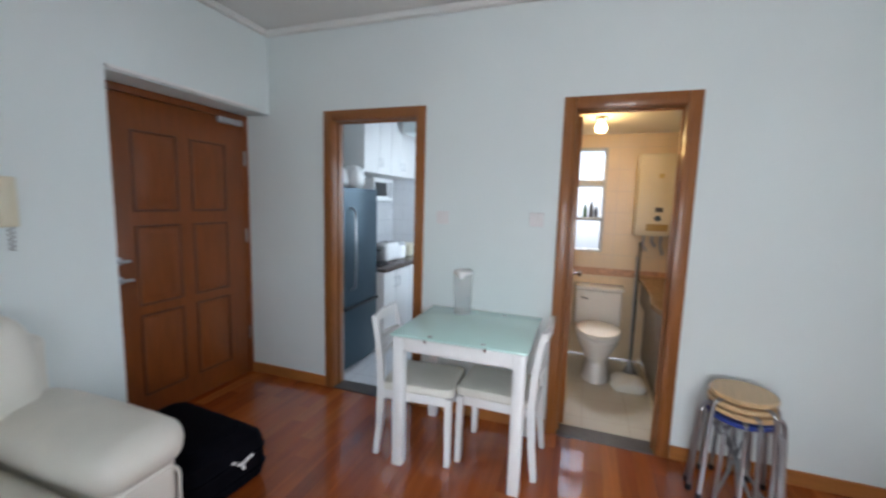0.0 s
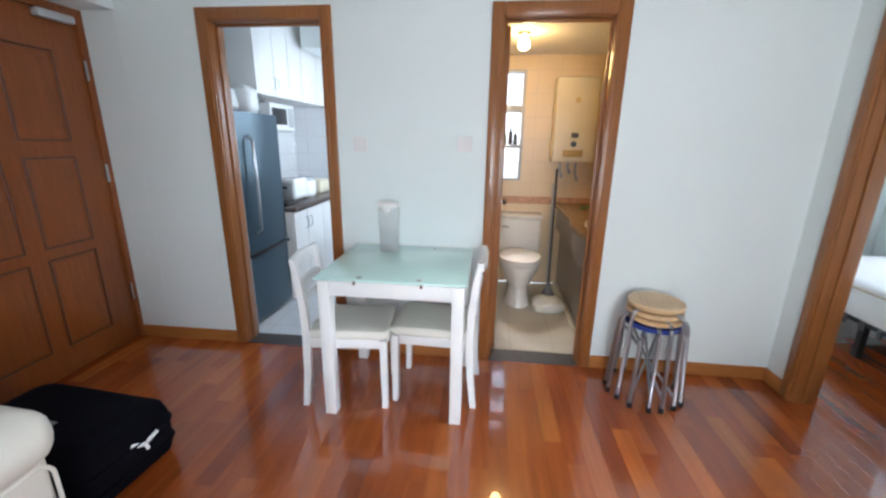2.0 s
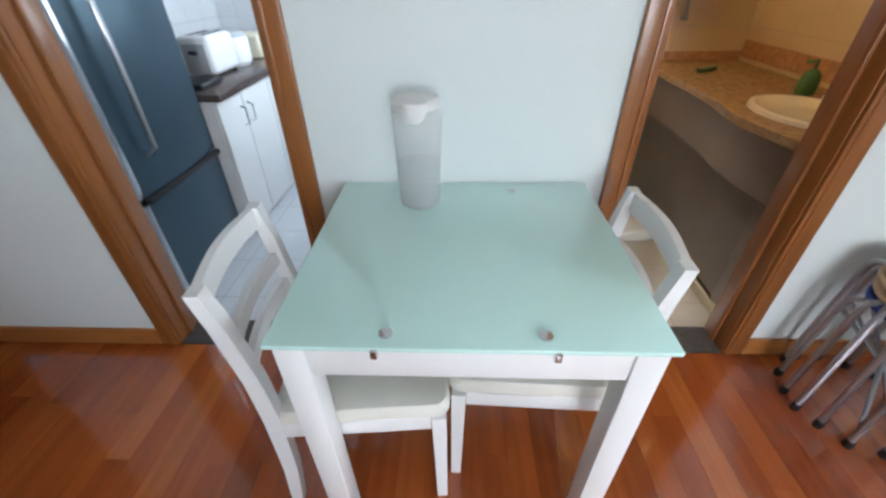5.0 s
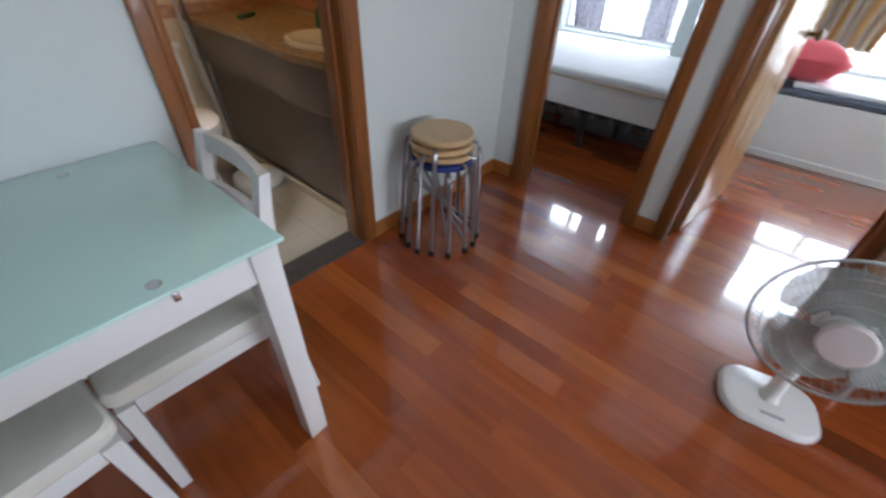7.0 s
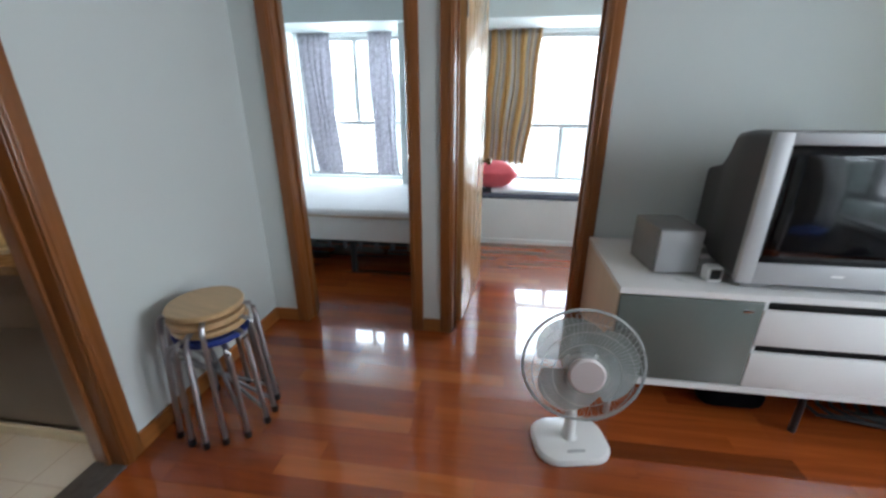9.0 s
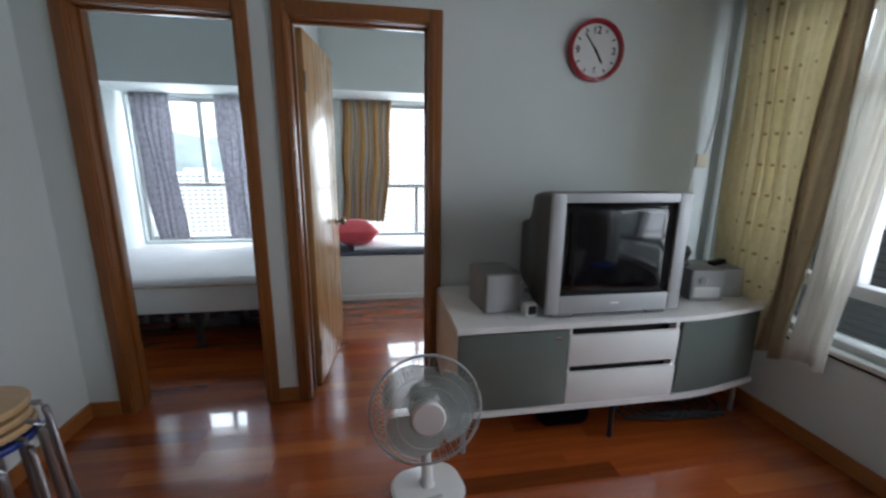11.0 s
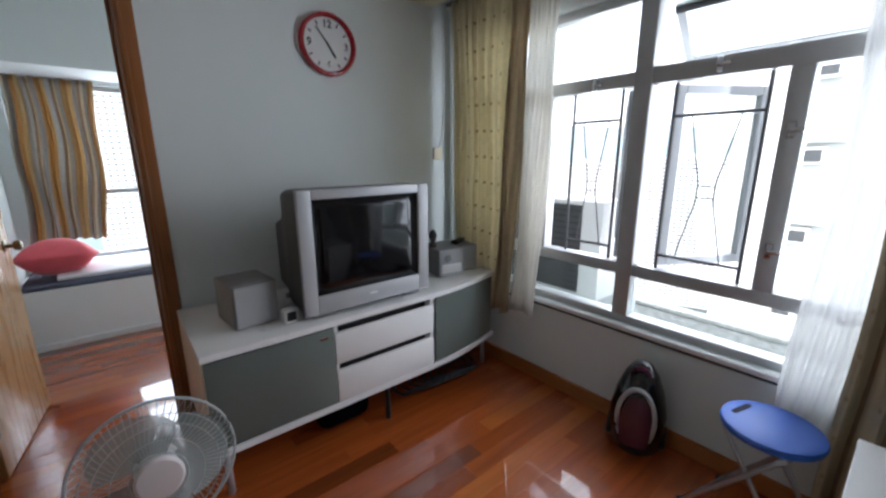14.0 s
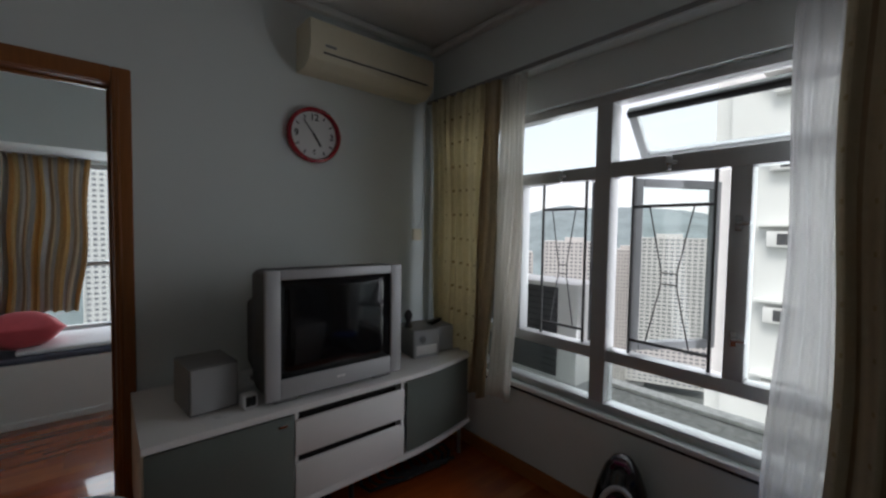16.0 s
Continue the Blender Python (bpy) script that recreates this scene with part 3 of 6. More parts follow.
# ---- entrance door in its niche ----
door = thing("door_1", "closed dark-stained six-panel wooden entrance door", "door", pose(-2.025, 0, 0), kind="structure")
part("leaf", box(-0.05, 0, -1.06, -0.045, 0.008, 2.03, 0.003), M_DOOR, door)
for y0, y1, nm in ((-1.114, -1.062, "jamb"), (-0.043, -0.001, "jamb")):
    part(nm, box(-0.09, 0.012, y0, y1, 0, 2.078, 0.003), M_DOOR, door)
part("head", box(-0.09, 0.012, -1.061, -0.044, 2.034, 2.078, 0.003), M_DOOR, door)
for y0, y1 in ((-0.86, -0.60), (-0.48, -0.225)):
    for z0, z1 in ((1.36, 1.82), (0.775, 1.25), (0.19, 0.69)):
        bm = bmesh.new()
        for a in ((y0 - 0.014, y0, z0 - 0.014, z1 + 0.014), (y1, y1 + 0.014, z0 - 0.014, z1 + 0.014), (y0, y1, z0 - 0.014, z0), (y0, y1, z1, z1 + 0.014)):
            box(-0.004, 0.007, *a, 0.003, 1, bm)
        part("panel_moulding", bm, M_DOOR_DARK, door)
        c, s = ((y0 + y1) / 2, (z0 + z1) / 2), ((y1 - y0) / 2, (z1 - z0) / 2)
        loops = [[(x, c[0] + a * k * s[0] - a * d, c[1] + b * k * s[1] - b * d) for a, b in ((1, 1), (-1, 1), (-1, -1), (1, -1))] for x, k, d in ((-0.002, 1, 0.012), (0.009, 1, 0.040), (0.010, 1, 0.044))]
        part("panel", loft(loops), M_DOOR, door)
part("door_closer", box(0, 0.05, -0.28, -0.08, 1.985, 2.025, 0.008), M_SILVER, door, "silver overhead door closer")
for z, w in ((1.06, 0.05), (0.945, 0.06)):
    bm = lathe([(0.026, 0), (0.026, 0.012), (0.014, 0.016), (0.012, 0.045)], 16, axis='X')
    moved(bm, pose(0, -0.985, z, 0, 0, 180))
    box(0.035, 0.05, -0.995, -0.985 + w, z - 0.009, z + 0.009, 0.004, 2, bm)
    part("lock_handle", bm, M_TUBE, door, "dull steel lever and lock")
for z in (1.75, 1.15, 0.35):
    part("hinge", lathe([(0.009, z - 0.055), (0.009, z + 0.055)], 10), M_CHROME, door).location = (0.006, -0.038, 0)

structure("wiring_duct", box(XW, XW + 0.018, -1.115, -0.12, 2.085, 2.105, 0.003), M_WHITE_MATT, "thin white wiring duct above the door", "duct")


# ---- living room window ----
def bars(ob, name, rows, y0, y1, material=None, bev=0.004):
    for x0, x1, z0, z1 in rows:
        part(name, box(x0, x1, y0, y1, z0, z1, bev), material or M_ALU, ob)


WY = YS - 0.07
win = thing("window_1", "grey aluminium window, two casements and a top vent open", "window", pose(0, WY, 0), kind="structure")
ML, MR = 0.848, 0.294
bars(win, "frame", [(WX0, WX0 + 0.045, WZ0, WZ1), (WX1 - 0.045, WX1, WZ0, WZ1), (WX0 + 0.045, WX1 - 0.045, WZ0, WZ0 + 0.04), (WX0 + 0.045, WX1 - 0.045, WZ1 - 0.045, WZ1)], -0.04, 0.04)
bars(win, "mullion", [(ML - 0.040, ML + 0.040, WZ0 + 0.04, WZ1 - 0.045)], -0.045, 0.045)
bars(win, "transom", [(WX0 + 0.045, ML - 0.040, 1.67, 1.745), (ML + 0.040, WX1 - 0.045, 1.67, 1.735), (WX0 + 0.045, ML - 0.040, 0.775, 0.835), (ML + 0.040, WX1 - 0.045, 0.775, 0.835)], -0.038, 0.038)
M3 = 1.372
bars(win, "mullion", [(MR - 0.035, MR + 0.035, 0.835, 1.67), (M3 - 0.035, M3 + 0.035, 0.835, 1.67)], -0.037, 0.037)
for x0, x1, z0, z1 in ((ML + 0.040, WX1 - 0.045, 1.735, WZ1 - 0.045), (WX0 + 0.045, ML - 0.040, WZ0 + 0.04, 0.775), (ML + 0.040, WX1 - 0.045, WZ0 + 0.04, 0.775), (WX0 + 0.045, MR - 0.035, 0.835, 1.67), (M3 + 0.035, WX1 - 0.045, 0.835, 1.67)):
    pn = part("pane", box(x0, x1, -0.003, 0.003, z0, z1), M_PANE, win)
    pn.visible_shadow = False


def sash(w, h):
    """An opening light of a window: four bars and a pane, hinge at its x = 0, z = 0 corner."""
    bm = bmesh.new()
    for a in ((0, 0.04, 0, h), (w - 0.04, w, 0, h), (0.04, w - 0.04, 0, 0.04), (0.04, w - 0.04, h - 0.04, h)):
        box(a[0], a[1], -0.018, 0.018, a[2], a[3], 0.003, 1, bm)
    return bm


for hinge, w, turn in ((0.93, 0.40, -62), (0.735, 0.46, -122)):
    s = part("casement", sash(w, 0.83), M_SASH, win, "open grey casement")
    s.matrix_basis = pose(hinge, -0.045, 0.838, 0, 0, turn)
    g = part("pane", box(0.04, w - 0.04, -0.003, 0.003, 0.04, 0.79), M_PANE, s)
    g.visible_shadow = False
v = part("top_vent", moved(sash(0.95, 0.29), pose(0, 0, -0.29)), M_ALU, win, "open top-hung vent")
v.matrix_basis = pose(WX0 + 0.05, -0.045, WZ1 - 0.068, -42, 0, 0)
part("gasket", box(0.002, 0.948, 0.0185, 0.026, -0.034, -0.004, 0.002), M_BLACK, v, "black rubber gasket")
g = part("pane", box(0.04, 0.91, -0.003, 0.003, -0.25, -0.04), M_PANE, v)
g.visible_shadow = False
for x0, x1 in ((0.955, 1.215), (0.385, 0.715)):
    gr = part("grille", tube([(x0, 0, 0.82), (x0, 0, 1.69)], 0.0080), M_DGREY, win, "bent dark steel window grille")
    part("grille_bar", tube([(x1, 0, 0.82), (x1, 0, 1.69)], 0.0080), M_DGREY, gr)
    for z in (0.90, 1.53):
        part("grille_bar", tube([(x0, 0, z), (x1, 0, z)], 0.0075), M_DGREY, gr)
    c, q = (x0 + x1) / 2, (x1 - x0) / 4
    for s in (-1, 1):
        part("grille_bar", tube([(c + s * q * 1.1, 0, 0.90), (c + s * q * 0.4, 0, 1.17), (c + s * q * 0.4, 0, 1.24), (c + s * q * 1.1, 0, 1.53)], 0.0032), M_DGREY, gr)
    for z in (1.18, 1.23):
        part("grille_bar", tube([(c - q * 0.4, 0, z), (c + q * 0.4, 0, z)], 0.003), M_DGREY, gr)
for x, z in ((MR, 1.45), (MR, 1.0), (M3, 1.45), (M3, 1.0), (1.08, 1.70), (0.55, 1.71)):
    bm = box(x - 0.012, x + 0.012, 0.036, 0.05, z - 0.03, z + 0.03, 0.004)
    box(x - 0.04, x + 0.01, 0.05, 0.062, z - 0.008, z + 0.008, 0.003, 2, bm)
    part("window_catch", bm, M_CHROME, win, "chromed window catch")
structure("window_sill", box(WX0 - 0.02, WX1 + 0.02, YS - 0.20, YS + 0.012, WZ0 - 0.028, WZ0 - 0.002, 0.005), M_WHITE_MATT, "white stone window sill", "window sill")
structure("sill_seal", box(WX0, WX1, YS + 0.0005, YS + 0.010, WZ0 - 0.04, WZ0 - 0.029, 0.002), M_BLACK, "dark seal strip under the sill", "trim")
rail = single("curtain_rail", tube([(2.08, YS + 0.09, 2.285), (-1.2, YS + 0.09, 2.285)], 0.011), M_GREY, "thin grey curtain rail over the window", "curtain rail")
structure("rail_batten", box(-1.25, 2.10, YS, YS + 0.085, 2.265, 2.305, 0.004), M_WALL, "painted batten that carries the curtain rail", "trim")

# ---- bedroom windows ----
def far_window(name, y0, y1, z0, z1, x, posts, rails, label):
    ob = thing(name, label, "window", pose(x, 0, 0), kind="structure")
    for a in ((y0, y0 + 0.04, z0, z1), (y1 - 0.04, y1, z0, z1), (y0 + 0.04, y1 - 0.04, z0, z0 + 0.04), (y0 + 0.04, y1 - 0.04, z1 - 0.04, z1)):
        part("frame", box(-0.03, 0.03, *a, 0.003), M_ALU, ob)
    for y, a, b in posts:
        part("mullion", box(-0.032, 0.032, y - 0.022, y + 0.022, a, b, 0.003), M_ALU, ob)
    for z in rails:
        part("transom", box(-0.034, 0.034, y0 + 0.04, y1 - 0.04, z - 0.02, z + 0.02, 0.003), M_ALU, ob)
    pn = part("pane", box(-0.003, 0.003, y0 + 0.04, y1 - 0.04, z0 + 0.04, z1 - 0.04), M_PANE, ob)
    pn.visible_shadow = False
    return ob


far_window("window_2", -0.38, 0.82, 0.50, 1.93, 4.53, [(0.2, 1.1, 1.89)], [1.08], "grey aluminium bay window with a side-hung light")
far_window("window_3", -3.2, -1.17, 0.50, 1.93, 4.53, [(-1.98, 0.54, 1.05), (-2.62, 0.54, 1.89)], [1.07], "wide grey aluminium bay window")
far_window("window_4", 1.0, 2.0, 1.0, 2.1, -0.16, [(1.5, 1.04, 2.06)], [], "aluminium kitchen window")
wb = thing("window_5", "narrow three-pane aluminium bathroom window", "window", pose(0, 1.60, 0), kind="structure")
for a in ((0.40, 0.425, 1.02, 2.0), (0.675, 0.70, 1.02, 2.0), (0.425, 0.675, 1.02, 1.045), (0.425, 0.675, 1.975, 2.0), (0.425, 0.675, 1.32, 1.35), (0.425, 0.675, 1.64, 1.70)):
    part("frame", box(a[0], a[1], -0.04, 0.03, a[2], a[3], 0.003), M_ALU, wb)
M_MILK = mat("obscured_glass", (0.30, 0.33, 0.37), 0.5, var=0.05, trans=0.8, ior=1.1)
for z0, z1 in ((1.045, 1.32), (1.35, 1.64), (1.70, 1.975)):
    pn = part("pane", box(0.425, 0.675, -0.003, 0.003, z0, z1), M_MILK, wb, "obscured glass pane")
    pn.visible_shadow = False

# ---- dining corner ----
def dining_table():
    ob = thing("dining_table", "white wooden dining table with a frosted green glass top", "table")
    x0, x1, y0, y1 = -0.398, 0.304, -0.655, -0.05
    for x in (x0, x1 - 0.058):
        for y in (y0, y1 - 0.058):
            part("leg", box(x, x + 0.058, y, y + 0.058, 0, 0.735, 0.003), M_WHITE, ob)
    for a in ((x0 + 0.059, x1 - 0.059, y0 + 0.004, y0 + 0.026), (x0 + 0.059, x1 - 0.059, y1 - 0.026, y1 - 0.004), (x0 + 0.004, x0 + 0.026, y0 + 0.059, y1 - 0.059), (x1 - 0.026, x1 - 0.004, y0 + 0.059, y1 - 0.059)):
        part("apron", box(*a, 0.662, 0.735, 0.002), M_WHITE, ob)
    top = part("tabletop", box(-0.411, 0.318, -0.662, -0.008, 0.742, 0.752, 0.002), M_FROST, ob, "frosted pale green glass top")
    for x, y in ((-0.195, -0.628), (0.090, -0.628), (-0.195, -0.07), (0.090, -0.07)):
        part("bolt_cap", lathe([(0.013, 0.7525), (0.013, 0.7545), (0.007, 0.756)], 18), M_CHROME, top, "round steel cap").location = (x, y, 0)
    for x in (-0.212, 0.107):
        part("clip", box(x - 0.006, x + 0.006, -0.668, -0.654, 0.728, 0.748, 0.002), M_CHROME, ob, "small steel clip")
    for x, y in ((x0 + 0.03, y0 + 0.03), (x1 - 0.03, y0 + 0.03), (x0 + 0.03, y1 - 0.03), (x1 - 0.03, y1 - 0.03)):
        part("spacer", lathe([(0.010, 0.735), (0.010, 0.7418)], 10), M_CREAM, ob).location = (x, y, 0)
    return ob


dining_table()


def dining_chair(m):
    """Faces +x; the origin is on the floor under the middle of the back's left post."""
    ob = thing("dining_chair", "white painted wooden dining chair with an ivory padded seat", "chair", m, "chairs at the table")
    w = 0.355
    for y in (0, w - 0.034):
        loops = []
        for z, x, d in ((0, -0.024, 0.030), (0.20, -0.006, 0.036), (0.42, 0.0, 0.040), (0.56, -0.004, 0.036), (0.72, -0.022, 0.032), (0.815, -0.038, 0.026)):
            loops.append([(x, y, z), (x + d, y, z), (x + d, y + 0.034, z), (x, y + 0.034, z)])
        part("back_leg", loft(loops), M_WHITE, ob)
        bm = loft([[(0.393 - t, y + t * 0.5, z), (0.430, y + t * 0.5, z), (0.430, y + 0.036 - t * 0.5, z), (0.393 - t, y + 0.036 - t * 0.5, z)] for z, t in ((0, -0.008), (0.39, 0.0))])
        part("front_leg", bm, M_WHITE, ob)
    for z0, z1, x in ((0.762, 0.812, -0.036), (0.645, 0.680, -0.012), (0.565, 0.598, -0.002)):
        loops = []
        for k in range(9):
            u = k / 8
            y = 0.030 + u * (w - 0.060)
            bow = -0.014 * math.sin(math.pi * u)
            up = 0.006 * math.sin(math.pi * u)
            loops.append([(x + bow, y, z0 + up * 0.3), (x + bow + 0.018, y, z0 + up * 0.3), (x + bow + 0.016, y, z1 + up), (x + bow - 0.002, y, z1 + up)])
        part("back_rail", loft(loops), M_WHITE, ob)
    for a in ((0.03, 0.392, 0.004, 0.026), (0.03, 0.392, w - 0.026, w - 0.004), (0.404, 0.426, 0.037, w - 0.037), (0.005, 0.027, 0.035, w - 0.035)):
        part("seat_rail", box(*a, 0.345, 0.395, 0.002), M_WHITE, ob)
    loops = []
    for z, s in ((0.396, 0.006), (0.404, 0.0), (0.428, 0.0), (0.440, 0.008), (0.446, 0.03)):
        loops.append([(0.229 + p * (0.423 - 2 * s) / 0.423, w / 2 + q * (w - 0.002 - 2 * s) / (w - 0.002), z) for p, q in rounded(0.423, w - 0.002, 0.035)])
    part("seat", loft(loops), M_SEAT, ob, "ivory vinyl seat pad")
    return ob


ch = dining_chair(pose(-0.517, -0.606, 0, 0, 0, 5))
copy_thing(ch, pose(0.364, -0.160, 0, 0, 0, 178))

jug = thing("water_jug", "half-full frosted plastic water jug with white lid", "jug", pose(-0.17, -0.135, 0.7525))
part("body", lathe([(0.048, 0), (0.054, 0.004), (0.058, 0.10), (0.062, 0.262), (0.060, 0.262), (0.054, 0.008), (0.0445, 0.006)], 32), M_CLEAR, jug)
part("water", lathe([(0.044, 0.0065), (0.0525, 0.010), (0.0550, 0.12), (0.001, 0.1202)], 28), M_WATERY, jug, "pale water")
bm = lathe([(0.059, 0.258), (0.060, 0.276), (0.054, 0.284), (0.02, 0.288)], 32)
part("lid", bm, M_WHITE_MATT, jug, "white plastic lid")
part("spout", loft([[(w * math.cos(radians(a)), -0.052 - d * math.sin(radians(a)), z) for a in range(0, 181, 15)] for z, w, d in ((0.236, 0.014, 0.010), (0.243, 0.022, 0.015), (0.258, 0.029, 0.018), (0.284, 0.032, 0.018))]), M_WHITE_MATT, jug, "white rounded pouring flap")

for x, z in ((-0.365, 1.355), (0.25, 1.365)):
    sw = single("light_switch", box(-0.043, 0.043, -0.009, -0.0005, -0.043, 0.043, 0.006, 3), M_SWITCH, "white plastic switch plate on the wall", "switch", pose(x, 0, z), "switch plates")
    part("rocker", box(-0.014, 0.014, -0.013, -0.0092, -0.022, 0.022, 0.003), M_SWITCH, sw)


# ---- stacked stools ----
def stool(m, seat_z, material, label, cap):
    ob = thing("round_stool", label, "stool", m, "stacked stools")
    part("seat", lathe([(0.128, seat_z - 0.026), (0.142, seat_z - 0.022), (0.144, seat_z - 0.008), (0.139, seat_z), (0.09, seat_z + 0.001)], 40), material, ob, cap)
    for k in range(4):
        a = radians(45 + 90 * k)
        c, s = math.cos(a), math.sin(a)
        pts = [(0.08, seat_z - 0.034), (0.132, seat_z - 0.034), (0.160, seat_z - 0.040), (0.170, seat_z - 0.062), (0.174, seat_z - 0.10), (0.200, 0.012)]
        leg = part("leg", tube([(r * c, r * s, z) for r, z in pts], 0.0105), M_TUBE, ob, "grey steel tube leg")
        part("rubber_foot", lathe([(0.012, 0.0), (0.014, 0.004), (0.013, 0.030)], 10), M_BLACK, leg, "black rubber foot").location = (0.2005 * c, 0.2005 * s, 0)
    for k in range(1):
        a = radians(45 + 90 * k)
        c, s = math.cos(a), math.sin(a)
        part("brace", tube([(0.180 * c, 0.180 * s, 0.335), (-0.195 * c, -0.195 * s, 0.07)], 0.007), M_TUBE, ob)
    return ob


for k, (z, turn, mt, lb, cap) in enumerate(((0.452, 8, M_NAVY, "round stool with a dark blue seat under stacked stools", "dark blue seat"), (0.488, 34, M_PLY, "round stool with a birch plywood seat, stacked", "birch plywood seat"), (0.524, 55, M_PLY, "round stool with a birch plywood seat, stacked", "birch plywood seat"), (0.560, 76, M_PLY, "round birch plywood stool on top of the stack", "birch plywood seat"))):
    stool(pose(1.328 + 0.006 * (k % 2), -0.229 + 0.004 * k, 0, 0, 0, turn), z, mt, lb, cap)

# ---- entrance: suitcase, sofa, entry phone ----
case = thing("suitcase", "black soft nylon suitcase lying flat on the floor", "suitcase", pose(-1.33, -1.145, 0, 0, 0, -5))
loops = []
for z, s in ((0.012, 0.03), (0.03, 0.008), (0.07, 0.0), (0.20, 0.0), (0.245, 0.012), (0.268, 0.04), (0.275, 0.09)):
    loops.append([(p * (0.70 - 2 * s) / 0.70, q * (0.44 - 2 * s) / 0.44, z) for p, q in rounded(0.70, 0.44, 0.075, 6)])
part("body", loft(loops), M_FABRIC, case)
for z in (0.085, 0.175):
    ring = [(p, q, z) for p, q in rounded(0.706, 0.446, 0.078, 6)]
    part("piping", tube(ring, 0.006, 6, closed=True), M_FABRIC, case)
part("pocket", loft([[(0.02 + p * k, q * k, z) for p, q in rounded(0.48, 0.30, 0.05, 4)] for z, k in ((0.272, 1.0), (0.284, 0.97), (0.288, 0.90))]), M_FABRIC, case)
part("badge", box(0.02, 0.075, -0.06, -0.045, 0.288, 0.291, 0.001), M_GREY, case, "small grey badge")
part("carry_handle", tube([(-0.10, -0.225, 0.13), (-0.09, -0.25, 0.13), (0.09, -0.25, 0.13), (0.10, -0.225, 0.13)], 0.011), M_BLACK, case)
bm = box(-0.030, 0.030, -0.004, 0.004, -0.009, 0.009, 0.003)
moved(bm, pose(-0.026, 0, 0.012, 0, 28, 0))
b2 = moved(box(-0.026, 0.026, -0.004, 0.004, -0.008, 0.008, 0.003), pose(0.030, 0, 0.014, 0, -22, 0))
add(bm, b2)
b3 = moved(box(-0.016, 0.016, -0.004, 0.004, -0.007, 0.007, 0.003), pose(0.004, 0, -0.016, 0, 80, 0))
add(bm, b3)
part("ribbon", moved(bm, pose(0.357, 0.05, 0.16, 0, 0, 80)), M_WHITE, case, "white ribbon mark")
for x in (-0.28, 0.28):
    for y in (-0.16, 0.16):
        part("foot", lathe([(0.018, 0), (0.018, 0.014)], 10), M_BLACK, case).location = (x, y, 0)


def cushion(x0, x1, y0, y1, z0, z1, r=0.06, puff=0.02, seed=0):
    """A soft upholstered block."""
    bm = box(x0, x1, y0, y1, z0, z1, min(r, (z1 - z0) * 0.45), 5)
    bmesh.ops.subdivide_edges(bm, edges=[e for e in bm.edges if e.calc_length() > 0.12], cuts=5, use_grid_fill=True)
    c = Vector(((x0 + x1) / 2, (y0 + y1) / 2, (z0 + z1) / 2))
    h = Vector(((x1 - x0) / 2, (y1 - y0) / 2, (z1 - z0) / 2))
    for v in bm.verts:
        d = v.co - c
        u = [d[k] / h[k] for k in range(3)]
        for k in range(3):
            i, j = (k + 1) % 3, (k + 2) % 3
            f = max(0, 1 - u[i] ** 2) * max(0, 1 - u[j] ** 2)
            v.co[k] += puff * f * (1 if u[k] > 0 else -1)
        v.co += 0.006 * noise.noise_vector(v.co * 6 + Vector((seed, 0, 0)))
    return bm


sofa = thing("sofa", "cream leather two-seat sofa with padded arms", "sofa", pose(-1.79, -1.46, 0))
part("base", cushion(0.04, 0.86, -1.62, -0.04, 0.06, 0.30, 0.03, 0.0, 1), M_LEATHER, sofa)
for y0, y1 in ((-0.30, 0.0), (-1.66, -1.36)):
    arm = part("arm", cushion(0.06, 0.88, y0 + 0.03, y1 - 0.02, 0.05, 0.50, 0.05, 0.012, 2), M_LEATHER, sofa)
    ring = [(0.883, (y0 + y1) / 2 + 0.005 + p, 0.245 + q) for p, q in rounded(0.235, 0.36, 0.05, 5)]
    part("piping", tube(ring, 0.007, 6, closed=True), M_LEATHER, arm)
    part("arm_pillow", cushion(0.14, 0.93, y0 - 0.01, y1, 0.44, 0.615, 0.08, 0.02, 3), M_LEATHER, arm)
for y0, y1 in ((-0.83, -0.31), (-1.35, -0.835)):
    part("seat_cushion", cushion(0.22, 0.90, y0, y1, 0.28, 0.46, 0.06, 0.03, 4), M_LEATHER, sofa)
for y0, y1 in ((-0.83, -0.14), (-1.52, -0.84)):
    bm = cushion(-0.10, 0.16, y0, y1, 0.0, 0.52, 0.09, 0.04, 5)
    moved(bm, pose(0.17, 0, 0.44, 0, -9, 0))
    part("back_cushion", bm, M_LEATHER, sofa)
part("back", cushion(0.01, 0.14, -1.62, -0.04, 0.06, 0.84, 0.04, 0.0, 6), M_LEATHER, sofa)
for x in (0.10, 0.80):
    for y in (-0.12, -1.54):
        part("foot", lathe([(0.025, 0), (0.030, 0.065)], 12), M_BLACK, sofa).location = (x, y, 0)

phone = thing("entry_phone", "aged cream plastic entry phone on the wall", "intercom", pose(XW, -1.545, 1.41))
part("base", box(0.0005, 0.028, -0.045, 0.045, -0.11, 0.105, 0.008, 3), M_CREAM, phone)
bm = loft([[(0.032 + a, b - 0.005, z) for a, b in rounded(0.040, 0.05, 0.014, 3)] for z in (-0.10, -0.07, 0.07, 0.10)])
part("handset", bm, M_CREAM, phone, "cream handset")
part("cord", tube([(0.03 + 0.008 * math.cos(k * 1.3), 0.012 + 0.008 * math.sin(k * 1.3), -0.11 - 0.004 * k) for k in range(26)], 0.003, 6), M_GREY, phone, "coiled grey cord")

